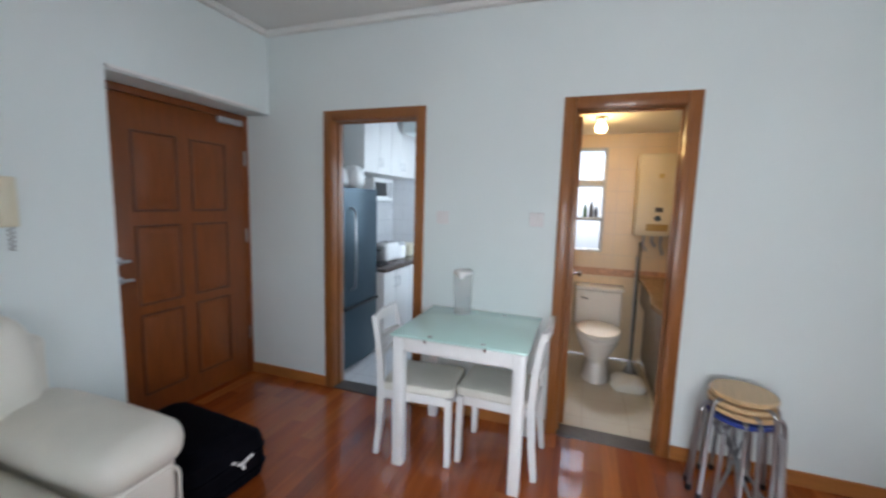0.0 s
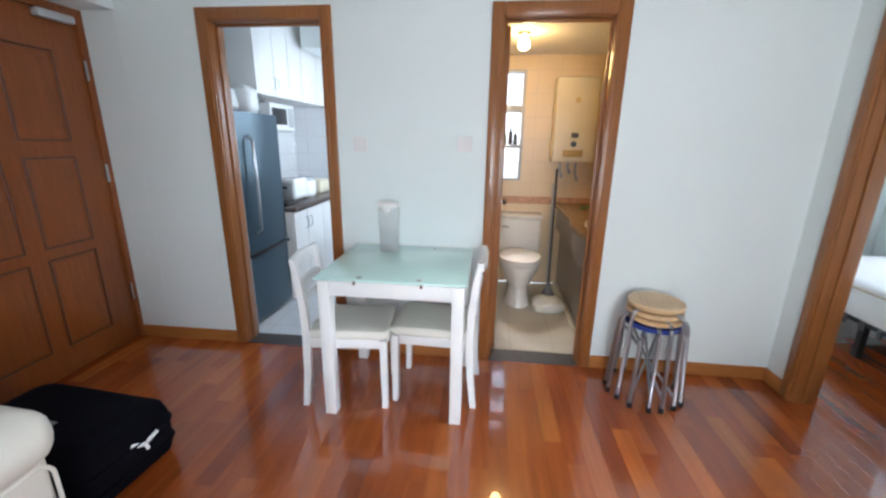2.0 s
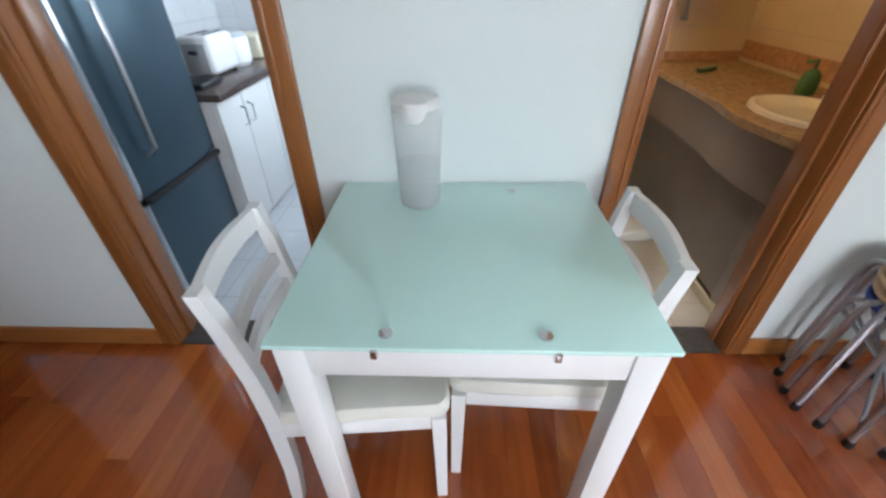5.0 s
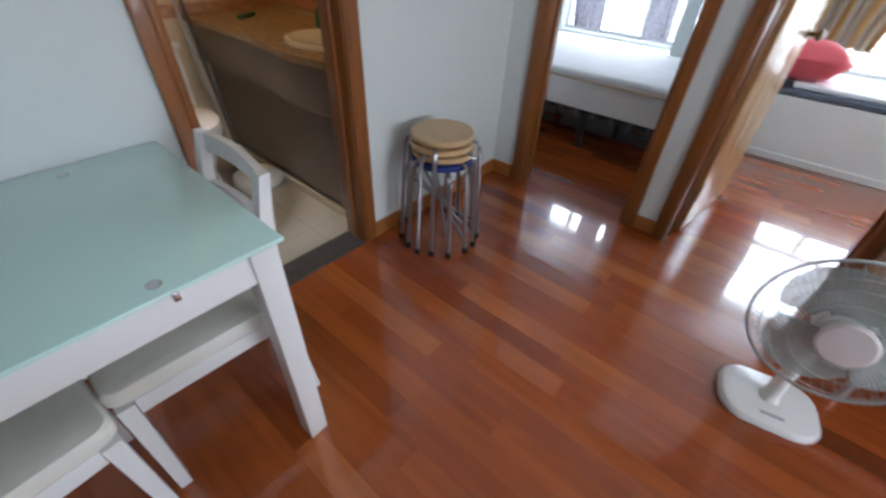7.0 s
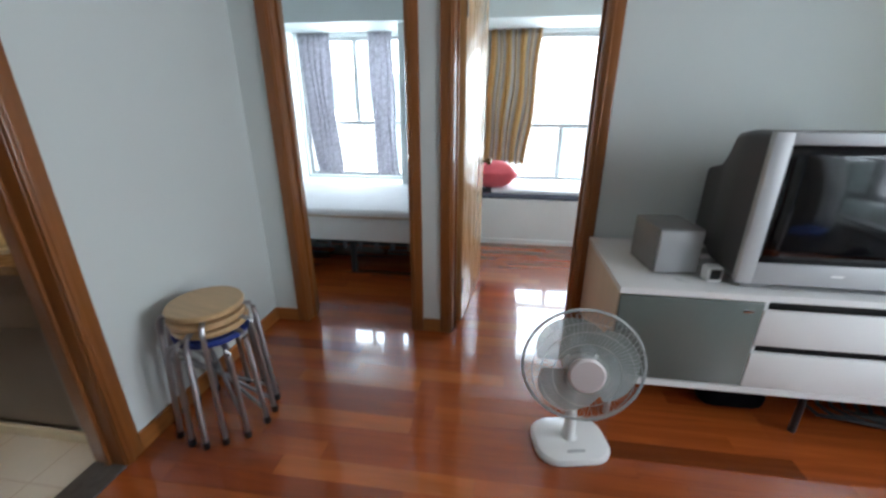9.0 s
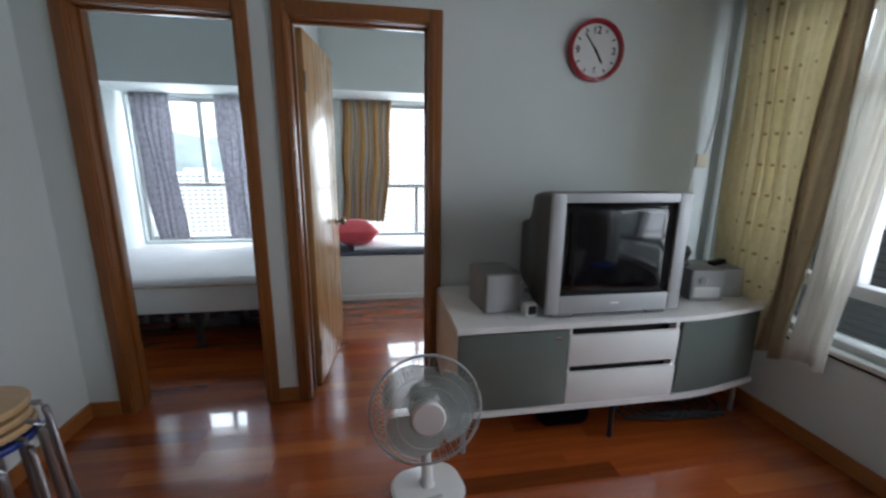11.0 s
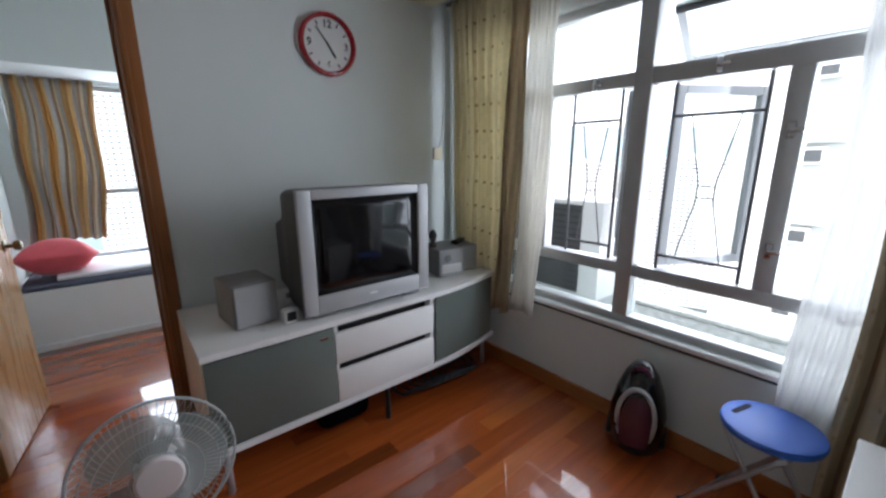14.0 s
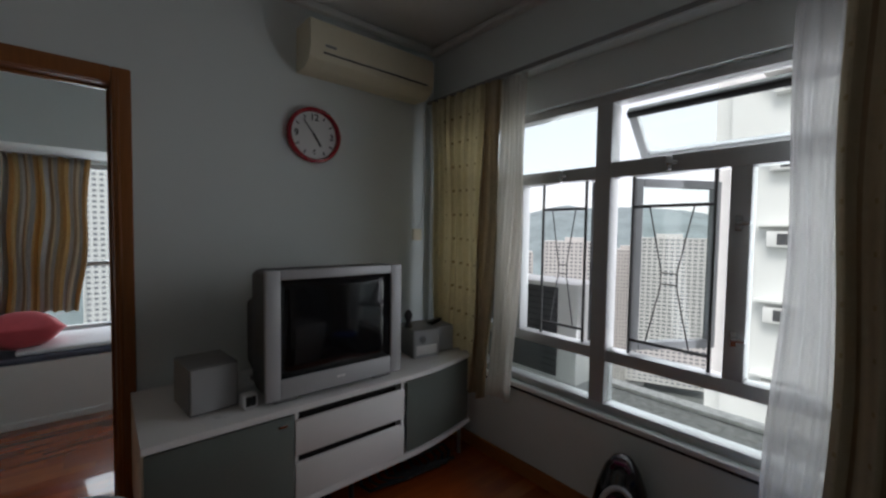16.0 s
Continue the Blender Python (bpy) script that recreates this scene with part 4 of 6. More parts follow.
side = thing("side_cabinet", "low plain white laminate side cabinet by the window", "cabinet", pose(-0.52, -3.20, 0))
part("body", box(0.005, 0.455, 0.005, 0.595, 0.03, 0.575, 0.003), M_WHITE_MATT, side)
part("top", box(0, 0.465, 0, 0.605, 0.576, 0.60, 0.004), M_WHITE_MATT, side)
part("plinth", box(0.02, 0.44, 0.02, 0.58, 0, 0.029), M_DARK, side)

# ---- television wall ----
cab = thing("tv_cabinet", "white laminate television cabinet with smoked glass doors", "cabinet", pose(1.52, 0, 0))
CY = (-1.856, -2.394, -2.940, -3.50)
CF = 0.095


def bowed(z0, z1, out=0.0):
    """A board whose front runs straight, then curves back at the window end."""
    front = [(out * -1, CY[0]), (out * -1, CY[2])]
    front += [(-out + CF * (1 - math.cos(u * math.pi / 2 * 0.98)) , CY[2] + (CY[3] - CY[2]) * u) for u in (0.2, 0.4, 0.6, 0.8, 1.0)]
    loop = front + [(0.588, CY[3]), (0.588, CY[0])]
    return loft([[(x, y, z) for x, y in loop] for z in (z0, z1)])


part("top", bowed(0.630, 0.655, 0.012), M_WHITE, cab)
part("bottom", bowed(0.215, 0.242, 0.008), M_WHITE, cab)
for y in (CY[0] - 0.018, CY[1], CY[2], CY[3]):
    part("side_panel", box(0.006 if y > -3.2 else CF + 0.004, 0.588, y, y + 0.018, 0.2425, 0.6295, 0.001), M_PALE if y > -1.9 else M_WHITE, cab)
part("back_panel", box(0.573, 0.587, CY[3] + 0.019, CY[0] - 0.019, 0.2425, 0.6295), M_WHITE_MATT, cab)
part("shelf", box(0.05, 0.572, CY[1] + 0.019, CY[0] - 0.019, 0.42, 0.435), M_WHITE_MATT, cab)
gd = part("door", box(-0.004, 0.004, CY[1] + 0.019, CY[0] - 0.008, 0.247, 0.620, 0.001), M_DOORGLASS, cab, "smoked glass door")
part("catch", box(-0.007, -0.0042, CY[1] + 0.05, CY[1] + 0.085, 0.577, 0.589, 0.001), M_CHROME, gd)
loops = []
for u in (0.03, 0.2, 0.4, 0.6, 0.8, 0.97):
    x = CF * (1 - math.cos(u * math.pi / 2 * 0.98))
    y = CY[2] + (CY[3] - CY[2]) * u
    loops.append([(x, y, 0.247), (x + 0.007, y, 0.247), (x + 0.007, y, 0.620), (x, y, 0.620)])
part("door", loft(loops), M_DOORGLASS, cab, "curved smoked glass door")
for z0, z1 in ((0.2435, 0.405), (0.438, 0.590)):
    part("drawer", box(-0.006, 0.012, CY[2] + 0.004, CY[1] + 0.016, z0, z1, 0.002), M_WHITE, cab, "white drawer front")
# near-black sheet behind the drawers stands in for shade in the gaps
part("gap_shade", box(0.050, 0.056, CY[2] + 0.019, CY[1] - 0.001, 0.243, 0.6294), M_DARK, cab, "dark sheet that gives the finger gaps their shade")
for x in (0.05, 0.55):
    for y in (CY[0] - 0.05, (CY[1] + CY[2]) / 2, CY[3] + 0.03):
        part("leg", lathe([(0.014, 0), (0.012, 0.2148)], 12), M_TUBE if y != (CY[1] + CY[2]) / 2 else M_BLACK, cab).location = (x + (0.10 if y < -3.3 and x < 0.1 else 0), y, 0)

tv = thing("television", "silver tube television with dark grey tapered housing", "television", pose(1.552, -2.603, 0.656))
TW, TB, TT = 0.334, 0.024, 0.572
bm = bmesh.new()
sy, s0, s1 = 0.272, 0.108, 0.530
for a in ((-TW, -sy, TB, TT), (sy, TW, TB, TT), (-sy, sy, TB, s0), (-sy, sy, s1, TT)):
    box(0, 0.026, *a, 0.005, 2, bm)
part("bezel", bm, M_SILVER, tv, "silver screen surround")
loops = []
for x, w, a, b in ((0.0262, TW - 0.004, TB + 0.006, TT - 0.003), (0.16, TW - 0.006, TB + 0.006, TT - 0.004), (0.26, TW - 0.02, TB + 0.006, TT - 0.02), (0.34, TW - 0.045, TB + 0.008, TT - 0.10), (0.40, TW - 0.055, TB + 0.01, TT - 0.16), (0.52, TW - 0.065, TB + 0.02, TT - 0.19)):
    loops.append([(x, p, (a + b) / 2 + q) for p, q in rounded(2 * w, b - a, 0.025, 4)])
part("housing", loft(loops), M_DGREY, tv, "dark grey ribbed housing")
rows = 8
bm = bmesh.new()
grid = [[bm.verts.new((0.012 - 0.010 * (1 - (2 * i / rows - 1) ** 2) * (1 - (2 * j / rows - 1) ** 2), -sy + 2 * sy * i / rows, s0 + (s1 - s0) * j / rows)) for i in range(rows + 1)] for j in range(rows + 1)]
for j in range(rows):
    for i in range(rows):
        bm.faces.new((grid[j][i], grid[j][i + 1], grid[j + 1][i + 1], grid[j + 1][i]))
bmesh.ops.recalc_face_normals(bm, faces=bm.faces[:])
for f in bm.faces:
    if f.normal.x > 0:
        f.normal_flip()
thick(part("screen", bm, M_SCREEN, tv, "dark switched-off screen"), 0.004)
part("badge", box(-0.002, 0.0, -0.02, 0.02, 0.066, 0.074), M_WHITE, tv)
for y in (-0.24, 0.24):
    part("foot", box(0.03, 0.40, y - 0.05, y + 0.05, 0.0, 0.0238, 0.004), M_GREY, tv)

spk = thing("loudspeaker", "small grey box loudspeaker on the cabinet", "speaker", pose(1.665, -2.108, 0.6555, 0, 0, 6))
part("body", box(0.012, 0.23, -0.092, 0.092, 0, 0.190, 0.006), M_GREY, spk)
part("grille", box(0, 0.0118, -0.086, 0.086, 0.006, 0.184, 0.005), M_SILVER, spk, "pale grey front grille")
cube = thing("camera_cube", "small white plastic cube with dark square face", "gadget", pose(1.60, -2.225, 0.6555, 0, 0, 4))
part("body", box(0, 0.05, -0.030, 0.030, 0.004, 0.062, 0.008, 3), M_WHITE, cube)
part("face", box(-0.002, 0.0005, -0.020, 0.020, 0.014, 0.054, 0.002), M_BLACK, cube, "dark square face")
part("foot", box(0.006, 0.044, -0.02, 0.02, 0, 0.0045), M_WHITE, cube)
pk = single("power_strip", box(-0.03, 0.03, -0.1, 0.1, 0, 0.035, 0.006), M_WHITE, "white plastic power strip on the cabinet", "power strip", pose(1.80, -2.21, 0.6555, 0, 0, 8))

mini = thing("mini_stereo", "small silver mini stereo on the cabinet", "stereo", pose(1.70, -3.13, 0.6555, 0, 0, -8))
part("body", box(0.012, 0.24, -0.175, 0.0, 0, 0.165, 0.006), M_GREY, mini)
part("front", box(0, 0.0118, -0.172, -0.003, 0.003, 0.162, 0.004), M_SILVER, mini, "silver front panel")
part("knob", moved(lathe([(0.022, 0), (0.020, 0.012)], 18, axis='X'), pose(-0.0005, -0.055, 0.11)), M_CHROME, mini)
part("cassette_door", box(-0.004, -0.0003, -0.155, -0.015, 0.02, 0.075, 0.003), M_WHITE_MATT, mini)
sp2 = thing("loudspeaker", "small silver-grey stereo loudspeaker on the cabinet", "speaker", pose(1.725, -3.315, 0.6555, 0, 0, -8))
part("body", box(0.012, 0.20, -0.13, 0.0, 0, 0.160, 0.006), M_GREY, sp2)
part("grille", box(0, 0.0118, -0.127, -0.003, 0.004, 0.156, 0.004), M_SILVER, sp2)
orn = single("ornament", lathe([(0.020, 0), (0.024, 0.01), (0.012, 0.03), (0.022, 0.06), (0.026, 0.075), (0.014, 0.10), (0.004, 0.108)], 18), M_DGREY, "small dark turned ornament standing on the stereo", "ornament", pose(1.80, -3.16, 0.821))
tray = single("remote_control", box(-0.02, 0.02, -0.07, 0.07, 0, 0.022, 0.006), M_BLACK, "black remote control lying on the loudspeaker", "remote", pose(1.82, -3.38, 0.816, 0, 0, 25))
cardb = single("paper_slip", box(-0.02, 0.02, -0.045, 0.045, 0, 0.003), M_WHITE, "white paper slip on the cabinet top", "paper", pose(1.60, -3.18, 0.6552))

clock = thing("wall_clock", "round red-rimmed wall clock with white face", "clock", pose(XE - 0.001, -2.708, 1.940, 0, 0, 0))
CR = 0.157
prof = [(CR, 0.0), (CR + 0.002, 0.02), (CR - 0.004, 0.036), (CR - 0.016, 0.040), (CR - 0.022, 0.030), (CR - 0.024, 0.012)]
part("rim", lathe(prof, 56, axis='X'), mat("red_plastic", (0.36, 0.012, 0.022), 0.25, var=0.06, coat=0.4), clock, "glossy dark red rim")
part("face", lathe([(CR - 0.024, 0.0125), (CR - 0.024, 0.0145), (0.002, 0.0147)], 48, axis='X'), M_WHITE, clock, "white dial")
for k in range(12):
    a = radians(30 * k)
    c, s = math.cos(a), math.sin(a)
    if k % 3:
        part("hour_mark", moved(box(-0.0155, -0.0149, -0.004, 0.004, -0.010, 0.010), pose(0, -s * 0.113, c * 0.113, 0, 0, 0) @ pose(0, 0, 0, 30 * k, 0, 0)), M_BLACK, clock)


def lettering(text, size, material, parent, name, m):
    cu = bpy.data.curves.new(name, 'FONT')
    cu.body, cu.size, cu.align_x, cu.align_y, cu.extrude, cu.offset = text, size, 'CENTER', 'CENTER', 0.0005, 0.0012
    tmp = bpy.data.objects.new(name, cu)
    me = bpy.data.meshes.new_from_object(tmp)
    bpy.data.objects.remove(tmp)
    me.materials.append(material)
    ob = new(name, me)
    ob.parent = parent
    ob.matrix_basis = m
    return ob


for text, y, z in (("12", 0, 0.100), ("3", -0.104, 0), ("6", 0, -0.100), ("9", 0.104, 0)):
    lettering(text, 0.052, M_BLACK, clock, "numeral", pose(-0.0155, y, z) @ pose(0, 0, 0, 90, 0, -90))
for ang, ln, w in ((-38, 0.105, 0.004), (148, 0.072, 0.006)):
    bm = box(-0.0185, -0.0165, -w, w, -0.02, ln, 0.0008)
    part("clock_hand", moved(bm, pose(0, 0, 0, ang, 0, 0)), M_BLACK, clock)
part("hub", lathe([(0.007, 0.0148), (0.006, 0.021)], 14, axis='X'), M_BLACK, clock)

ac = thing("air_conditioner", "cream wall-mounted split air conditioner", "air conditioner", pose(XE - 0.001, -3.02, 2.27))
prof = [(0, 0.0), (-0.13, 0.0), (-0.185, 0.035), (-0.205, 0.09), (-0.205, 0.20), (-0.19, 0.235), (0, 0.24)]
part("casing", loft([[(x, y, z) for x, z in prof] for y in (-0.41, 0.41)]), M_CREAM, ac)
part("louvre", loft([[(-0.128, y, -0.003), (-0.186, y, 0.030), (-0.190, y, 0.036), (-0.130, y, 0.004)] for y in (-0.37, 0.33)]), M_CREAM, ac)
part("outlet_slot", box(-0.207, -0.200, -0.36, 0.34, 0.064, 0.071, 0.001), M_DGREY, ac, "dark seam")
part("badge", box(-0.2075, -0.2045, 0.27, 0.33, 0.10, 0.112), M_GREY, ac)
hose = single("refrigerant_pipe", tube([(XE - 0.05, -3.435, 2.36), (XE - 0.05, -3.50, 2.34), (XE - 0.05, -3.55, 2.2), (XE - 0.05, -3.555, 1.2), (XE - 0.05, -3.555, 0.10)], 0.014, 10), M_WALL, "painted air conditioner pipe in the corner", "pipe")
outl = thing("wall_socket", "cream wall socket with thin cable", "socket", pose(XE, -3.46, 1.375))
part("plate", box(-0.012, -0.0005, -0.04, 0.04, -0.04, 0.04, 0.005), M_CREAM, outl)
part("cable", tube([(-0.008, 0.0, 0.03), (-0.014, -0.04, 0.10), (-0.012, -0.06, 0.30), (-0.012, -0.05, 0.85)], 0.004), M_WHITE_MATT, outl)

# things under the cabinet
box_dark = single("storage_bag", cushion(1.66, 2.02, -2.62, -2.34, 0.0, 0.16, 0.05, 0.01, 7), M_FABRIC, "black bag lying under the television cabinet", "bag")
cable_coil = single("cable_coil", tube([(1.72 + 0.10 * math.cos(k * 0.7) + 0.02 * math.sin(k * 2.1), -2.95 + 0.16 * math.sin(k * 0.7) - 0.006 * k, 0.012 + 0.02 * abs(math.sin(k))) for k in range(60)], 0.008, 6), M_BLACK, "tangle of black cables under the cabinet", "cables")


# ---- fan ----
FC = Vector((1.37, -1.715, 0.0))
M_WIRE = mat("grey_guard_wire", (0.40, 0.43, 0.43), 0.35, var=0.05)
M_BLADE = mat("smoky_blade", (0.42, 0.47, 0.46), 0.15, var=0.03, alpha=0.5)
fan = thing("table_fan", "white table fan with clear blades on the floor", "fan", pose(FC.x - 0.012, FC.y, 0, 0, 0, 11))
loops = []
for z, k in ((0, 0.96), (0.006, 1.0), (0.018, 1.0), (0.030, 0.94), (0.036, 0.80)):
    loops.append([(0.01 + p * k, q * k, z) for p, q in rounded(0.235, 0.30, 0.085, 6)])
base = part("base", loft(loops), M_WHITE, fan, "white plastic base")
part("button_row", box(-0.072, -0.060, -0.035, 0.035, 0.0325, 0.040, 0.003), M_SILVER, base, "row of grey buttons")
part("neck", loft([[(0.015 + p * s, 0.012 * z / 0.3 + q * s, z) for p, q in rounded(0.07, 0.06, 0.025, 4)] for z, s in ((0.034, 1.0), (0.06, 0.72), (0.24, 0.6), (0.425, 0.66))]), M_WHITE, fan)
HT = pose(-0.111, 0.047, 0.473, 0, 9, -11)
motor = moved(lathe([(0.03, -0.14), (0.058, -0.12), (0.066, -0.04), (0.060, -0.015)], 24, axis='X'), HT)
part("motor_housing", motor, M_WHITE, fan)
GR = 0.203


def ring_wire(r, x, th=0.0022, n=48):
    return [HT @ Vector((x, r * math.cos(2 * math.pi * k / n), r * math.sin(2 * math.pi * k / n))) for k in range(n)]


bm = bmesh.new()
for k in range(72):
    a = 2 * math.pi * k / 72
    c, s = math.cos(a), math.sin(a)
    sw = 0.22
    pts = []
    for r, x, tw in ((0.062, -0.062, 0), (0.12, -0.066, 0.5), (0.165, -0.055, 0.9), (0.192, -0.030, 1.0), (GR, 0.0, 1.0)):
        aa = a + sw * tw
        pts.append(HT @ Vector((x, r * math.cos(aa), r * math.sin(aa))))
    tube(pts, 0.0007, 4, bm)
part("front_guard", bm, M_WIRE, fan, "fine grey wire guard")["kind"] = "stuff"
bm = bmesh.new()
for k in range(48):
    a = 2 * math.pi * k / 48
    pts = [HT @ Vector((x, r * math.cos(a), r * math.sin(a))) for r, x in ((0.055, 0.060), (0.14, 0.065), (0.183, 0.045), (GR, 0.0))]
    tube(pts, 0.0008, 4, bm)
part("rear_guard", bm, M_WIRE, fan)["kind"] = "stuff"
for r, x, th in ((GR, 0.0, 0.0045), (0.150, -0.063, 0.0012), (0.068, -0.062, 0.002), (0.11, -0.066, 0.0012), (0.175, -0.048, 0.0012)):
    part("guard_ring", tube(ring_wire(r, x), th, 6, closed=True), M_WIRE, fan)
part("hub_cap", moved(lathe([(0.060, 0.060), (0.061, 0.068), (0.054, 0.074), (0.02, 0.0755)], 32, axis='X'), HT), mat("fan_cap", (0.72, 0.66, 0.66), 0.35, var=0.03), fan, "pale round cap")
for k in range(3):
    a0 = 2 * math.pi * k / 3
    loops = []
    for j in range(9):
        u = j / 8
        a = a0 + 2.05 * u
        ro = 0.186 * (0.62 + 0.38 * math.sin(math.pi * (0.15 + 0.75 * u)))
        x = 0.030 - 0.055 * u
        loops.append([HT @ Vector((x, r * math.cos(a), r * math.sin(a))) for r in (0.045, ro * 0.7, ro)] + [HT @ Vector((x + 0.002, r * math.cos(a), r * math.sin(a))) for r in (ro, ro * 0.7, 0.045)])
    part("blade", loft(loops), M_BLADE, fan, "smoky clear blade")
part("spindle", moved(lathe([(0.05, -0.01), (0.048, 0.045)], 24, axis='X'), HT), M_WHITE, fan)

# ---- window side ----
vac = thing("vacuum_cleaner", "dark purple canister vacuum cleaner standing upright by the wall", "vacuum cleaner", pose(0.635, -3.47, 0, 0, 0, 18))
loops = []
for z, wx, wy, oy in ((0.0, 0.085, 0.080, 0), (0.02, 0.108, 0.095, 0), (0.10, 0.122, 0.105, 0), (0.20, 0.120, 0.102, 0), (0.30, 0.100, 0.088, -0.006), (0.38, 0.070, 0.062, -0.012), (0.425, 0.038, 0.035, -0.016), (0.437, 0.012, 0.012, -0.018)):
    loops.append([(wx * math.cos(2 * math.pi * k / 28), oy + wy * math.sin(2 * math.pi * k / 28), z) for k in range(28)])
part("body", loft(loops), mat("gloss_black_shell", (0.008, 0.007, 0.009), 0.14, var=0.1, coat=0.6), vac, "glossy black shell")
loops = []
for z, w in ((0.06, 0.055), (0.12, 0.068), (0.20, 0.066), (0.27, 0.050), (0.305, 0.02)):
    t = 0.122 - 0.02 * ((z - 0.13) / 0.17) ** 2
    loops.append([(w, t * 0.80 - 0.004, z), (w * 0.5, t * 0.90, z), (0, t * 0.93, z), (-w * 0.5, t * 0.90, z), (-w, t * 0.80 - 0.004, z), (0, 0.06, z)])
part("dust_cover", loft(loops), M_DIRT, vac, "glossy purple cover")
pts = [(0.078 * math.cos(radians(a)), 0.092 - 0.016 * abs(math.sin(radians(a))), 0.19 + 0.145 * math.sin(radians(a))) for a in range(-40, 221, 13)]
part("trim_arch", tube(pts, 0.011, 8), M_SILVER, vac, "silver arched trim")
part("handle", tube([(-0.035, 0.045, 0.40), (-0.02, 0.055, 0.43), (0.02, 0.055, 0.43), (0.035, 0.045, 0.40)], 0.010), M_DIRT, vac)
for x in (-0.115, 0.115):
    part("wheel", moved(lathe([(0.055, -0.012), (0.06, 0), (0.055, 0.012)], 24, axis='X'), pose(x, -0.02, 0.075)), M_BLACK, vac)

bst = thing("folding_stool", "blue plastic folding stool with chrome legs", "stool", pose(0.145, -3.355, 0, 0, 0, -15))
loops = []
for z, s in ((0.418, 0.135), (0.424, 0.146), (0.438, 0.150), (0.448, 0.146), (0.452, 0.130), (0.4525, 0.05)):
    loops.append([(s * 1.0 * math.cos(2 * math.pi * k / 44), s * 1.0 * math.sin(2 * math.pi * k / 44), z) for k in range(44)])
seat = part("seat", loft(loops), M_BLUE, bst, "blue moulded plastic seat")
# no hole is cut: a dark plate on the seat imitates its shade
bm = loft([[(0.098 + p, q, z) for p, q in rounded(0.020, 0.105, 0.0095, 4)] for z in (0.4515, 0.4535)])
part("slot_shade_plate", bm, mat("slot_shade", (0.010, 0.013, 0.03), 0.95), seat, "dark plate in place of the shaded hand slot")
for s in (-1, 1):
    fr = part("leg_frame", tube([(0.19 * s, 0.115 + 0.012 * s, 0.012), (-0.085 * s, 0.115 + 0.012 * s, 0.405), (-0.10 * s, 0.105 + 0.012 * s, 0.416), (-0.10 * s, -0.105 - 0.012 * s, 0.416), (-0.085 * s, -0.115 - 0.012 * s, 0.405), (0.19 * s, -0.115 - 0.012 * s, 0.012)], 0.009), M_TUBE, bst, "bent chrome leg")
    part("cross_bar", tube([(0.165 * s, 0.115 + 0.012 * s, 0.05), (0.165 * s, -0.115 - 0.012 * s, 0.05)], 0.006), M_TUBE, fr)
    for y in (0.115 + 0.012 * s, -0.115 - 0.012 * s):
        part("rubber_foot", lathe([(0.012, 0), (0.013, 0.025)], 10), M_BLACK, fr, "black rubber foot").location = (0.192 * s, y, 0)


def curtain(name, label, bm, material, m, t=0.002):
    ob = new(name, mesh_of(name, bm, material))
    ob.matrix_basis = m
    thick(ob, t)
    return tagged(ob, label, "curtain")


YC = YS + 0.10
drape = curtain("curtain", "cream drawn-back curtain with small woven tufts", cloth(1.50, 2.00, 0.43, 2.275, 6, 0.026, -0.03, 0.22, 3), M_DRAPE, pose(0, YC, 0))
thick(part("lining_edge", cloth(1.40, 1.53, 0.40, 2.27, 2, 0.022, 0.08, 0.0, 9, 40), M_TURNED, drape, "brown turned-back edge of the curtain"), 0.002)
curtain("sheer_curtain", "white translucent voile curtain drawn aside", cloth(1.24, 1.42, 0.43, 2.275, 5, 0.016, 0.07, 0.05, 5), M_CREAMVOILE, pose(0, YC - 0.02, 0), 0.0006)
curtain("sheer_curtain", "white translucent voile curtain drawn aside", cloth(-0.16, 0.135, 0.30, 2.275, 6, 0.016, 0.04, 0.0, 6), M_VOILE, pose(0, YC - 0.02, 0), 0.0006)
curtain("curtain", "cream drawn-back curtain with small woven tufts", cloth(-0.62, 0.02, 0.16, 2.275, 7, 0.030, 0.02, 0.1, 7), M_DRAPE_SHADED, pose(0, YC + 0.03, 0))

# ---- bedrooms ----
bed = thing("bed", "unmade bed with white sheet on a white base", "bed", pose(2.86, -0.93, 0))
part("base", box(0.03, 1.02, 0.02, 2.02, 0.275, 0.475, 0.008), M_WHITE_MATT, bed, "white upholstered base")
part("slat_base", box(0.03, 1.02, 0.02, 2.02, 0.245, 0.2745), M_DARK, bed)
part("mattress", cushion(0.0, 1.03, 0.0, 2.04, 0.476, 0.535, 0.025, 0.006, 8), M_SHEET, bed, "mattress in a crumpled white sheet")
part("sheet_hem", cushion(-0.006, 0.5, 0.02, 2.0, 0.474, 0.489, 0.006, 0.0, 9), mat("beige_hem", (0.5, 0.40, 0.30), 0.9), bed, "beige sheet hem")
for x in (0.08, 0.96):
    for y in (0.08, 0.7, 1.3, 1.95):
        part("leg", box(x - 0.02, x + 0.02, y - 0.02, y + 0.02, 0, 0.2448), M_BLACK, bed)
for k in range(15):
    part("slat_end", box(0.012, 0.029, 0.08 + k * 0.13, 0.11 + k * 0.13, 0.215, 0.273, 0.002), M_DGREY, bed)
curtain("curtain", "grey patterned bedroom curtain gathered aside", cloth(-0.10, 0.24, 0.53, 1.955, 5, 0.022, -0.06, 0.15, 11, 60), M_GREYCURT, pose(4.40, 0.52, 0, 0, 0, 90))
curtain("curtain", "grey patterned bedroom curtain gathered aside", cloth(-0.14, 0.12, 0.53, 1.955, 4, 0.022, -0.03, 0.1, 12, 60), M_GREYCURT, pose(4.40, -0.10, 0, 0, 0, 90))
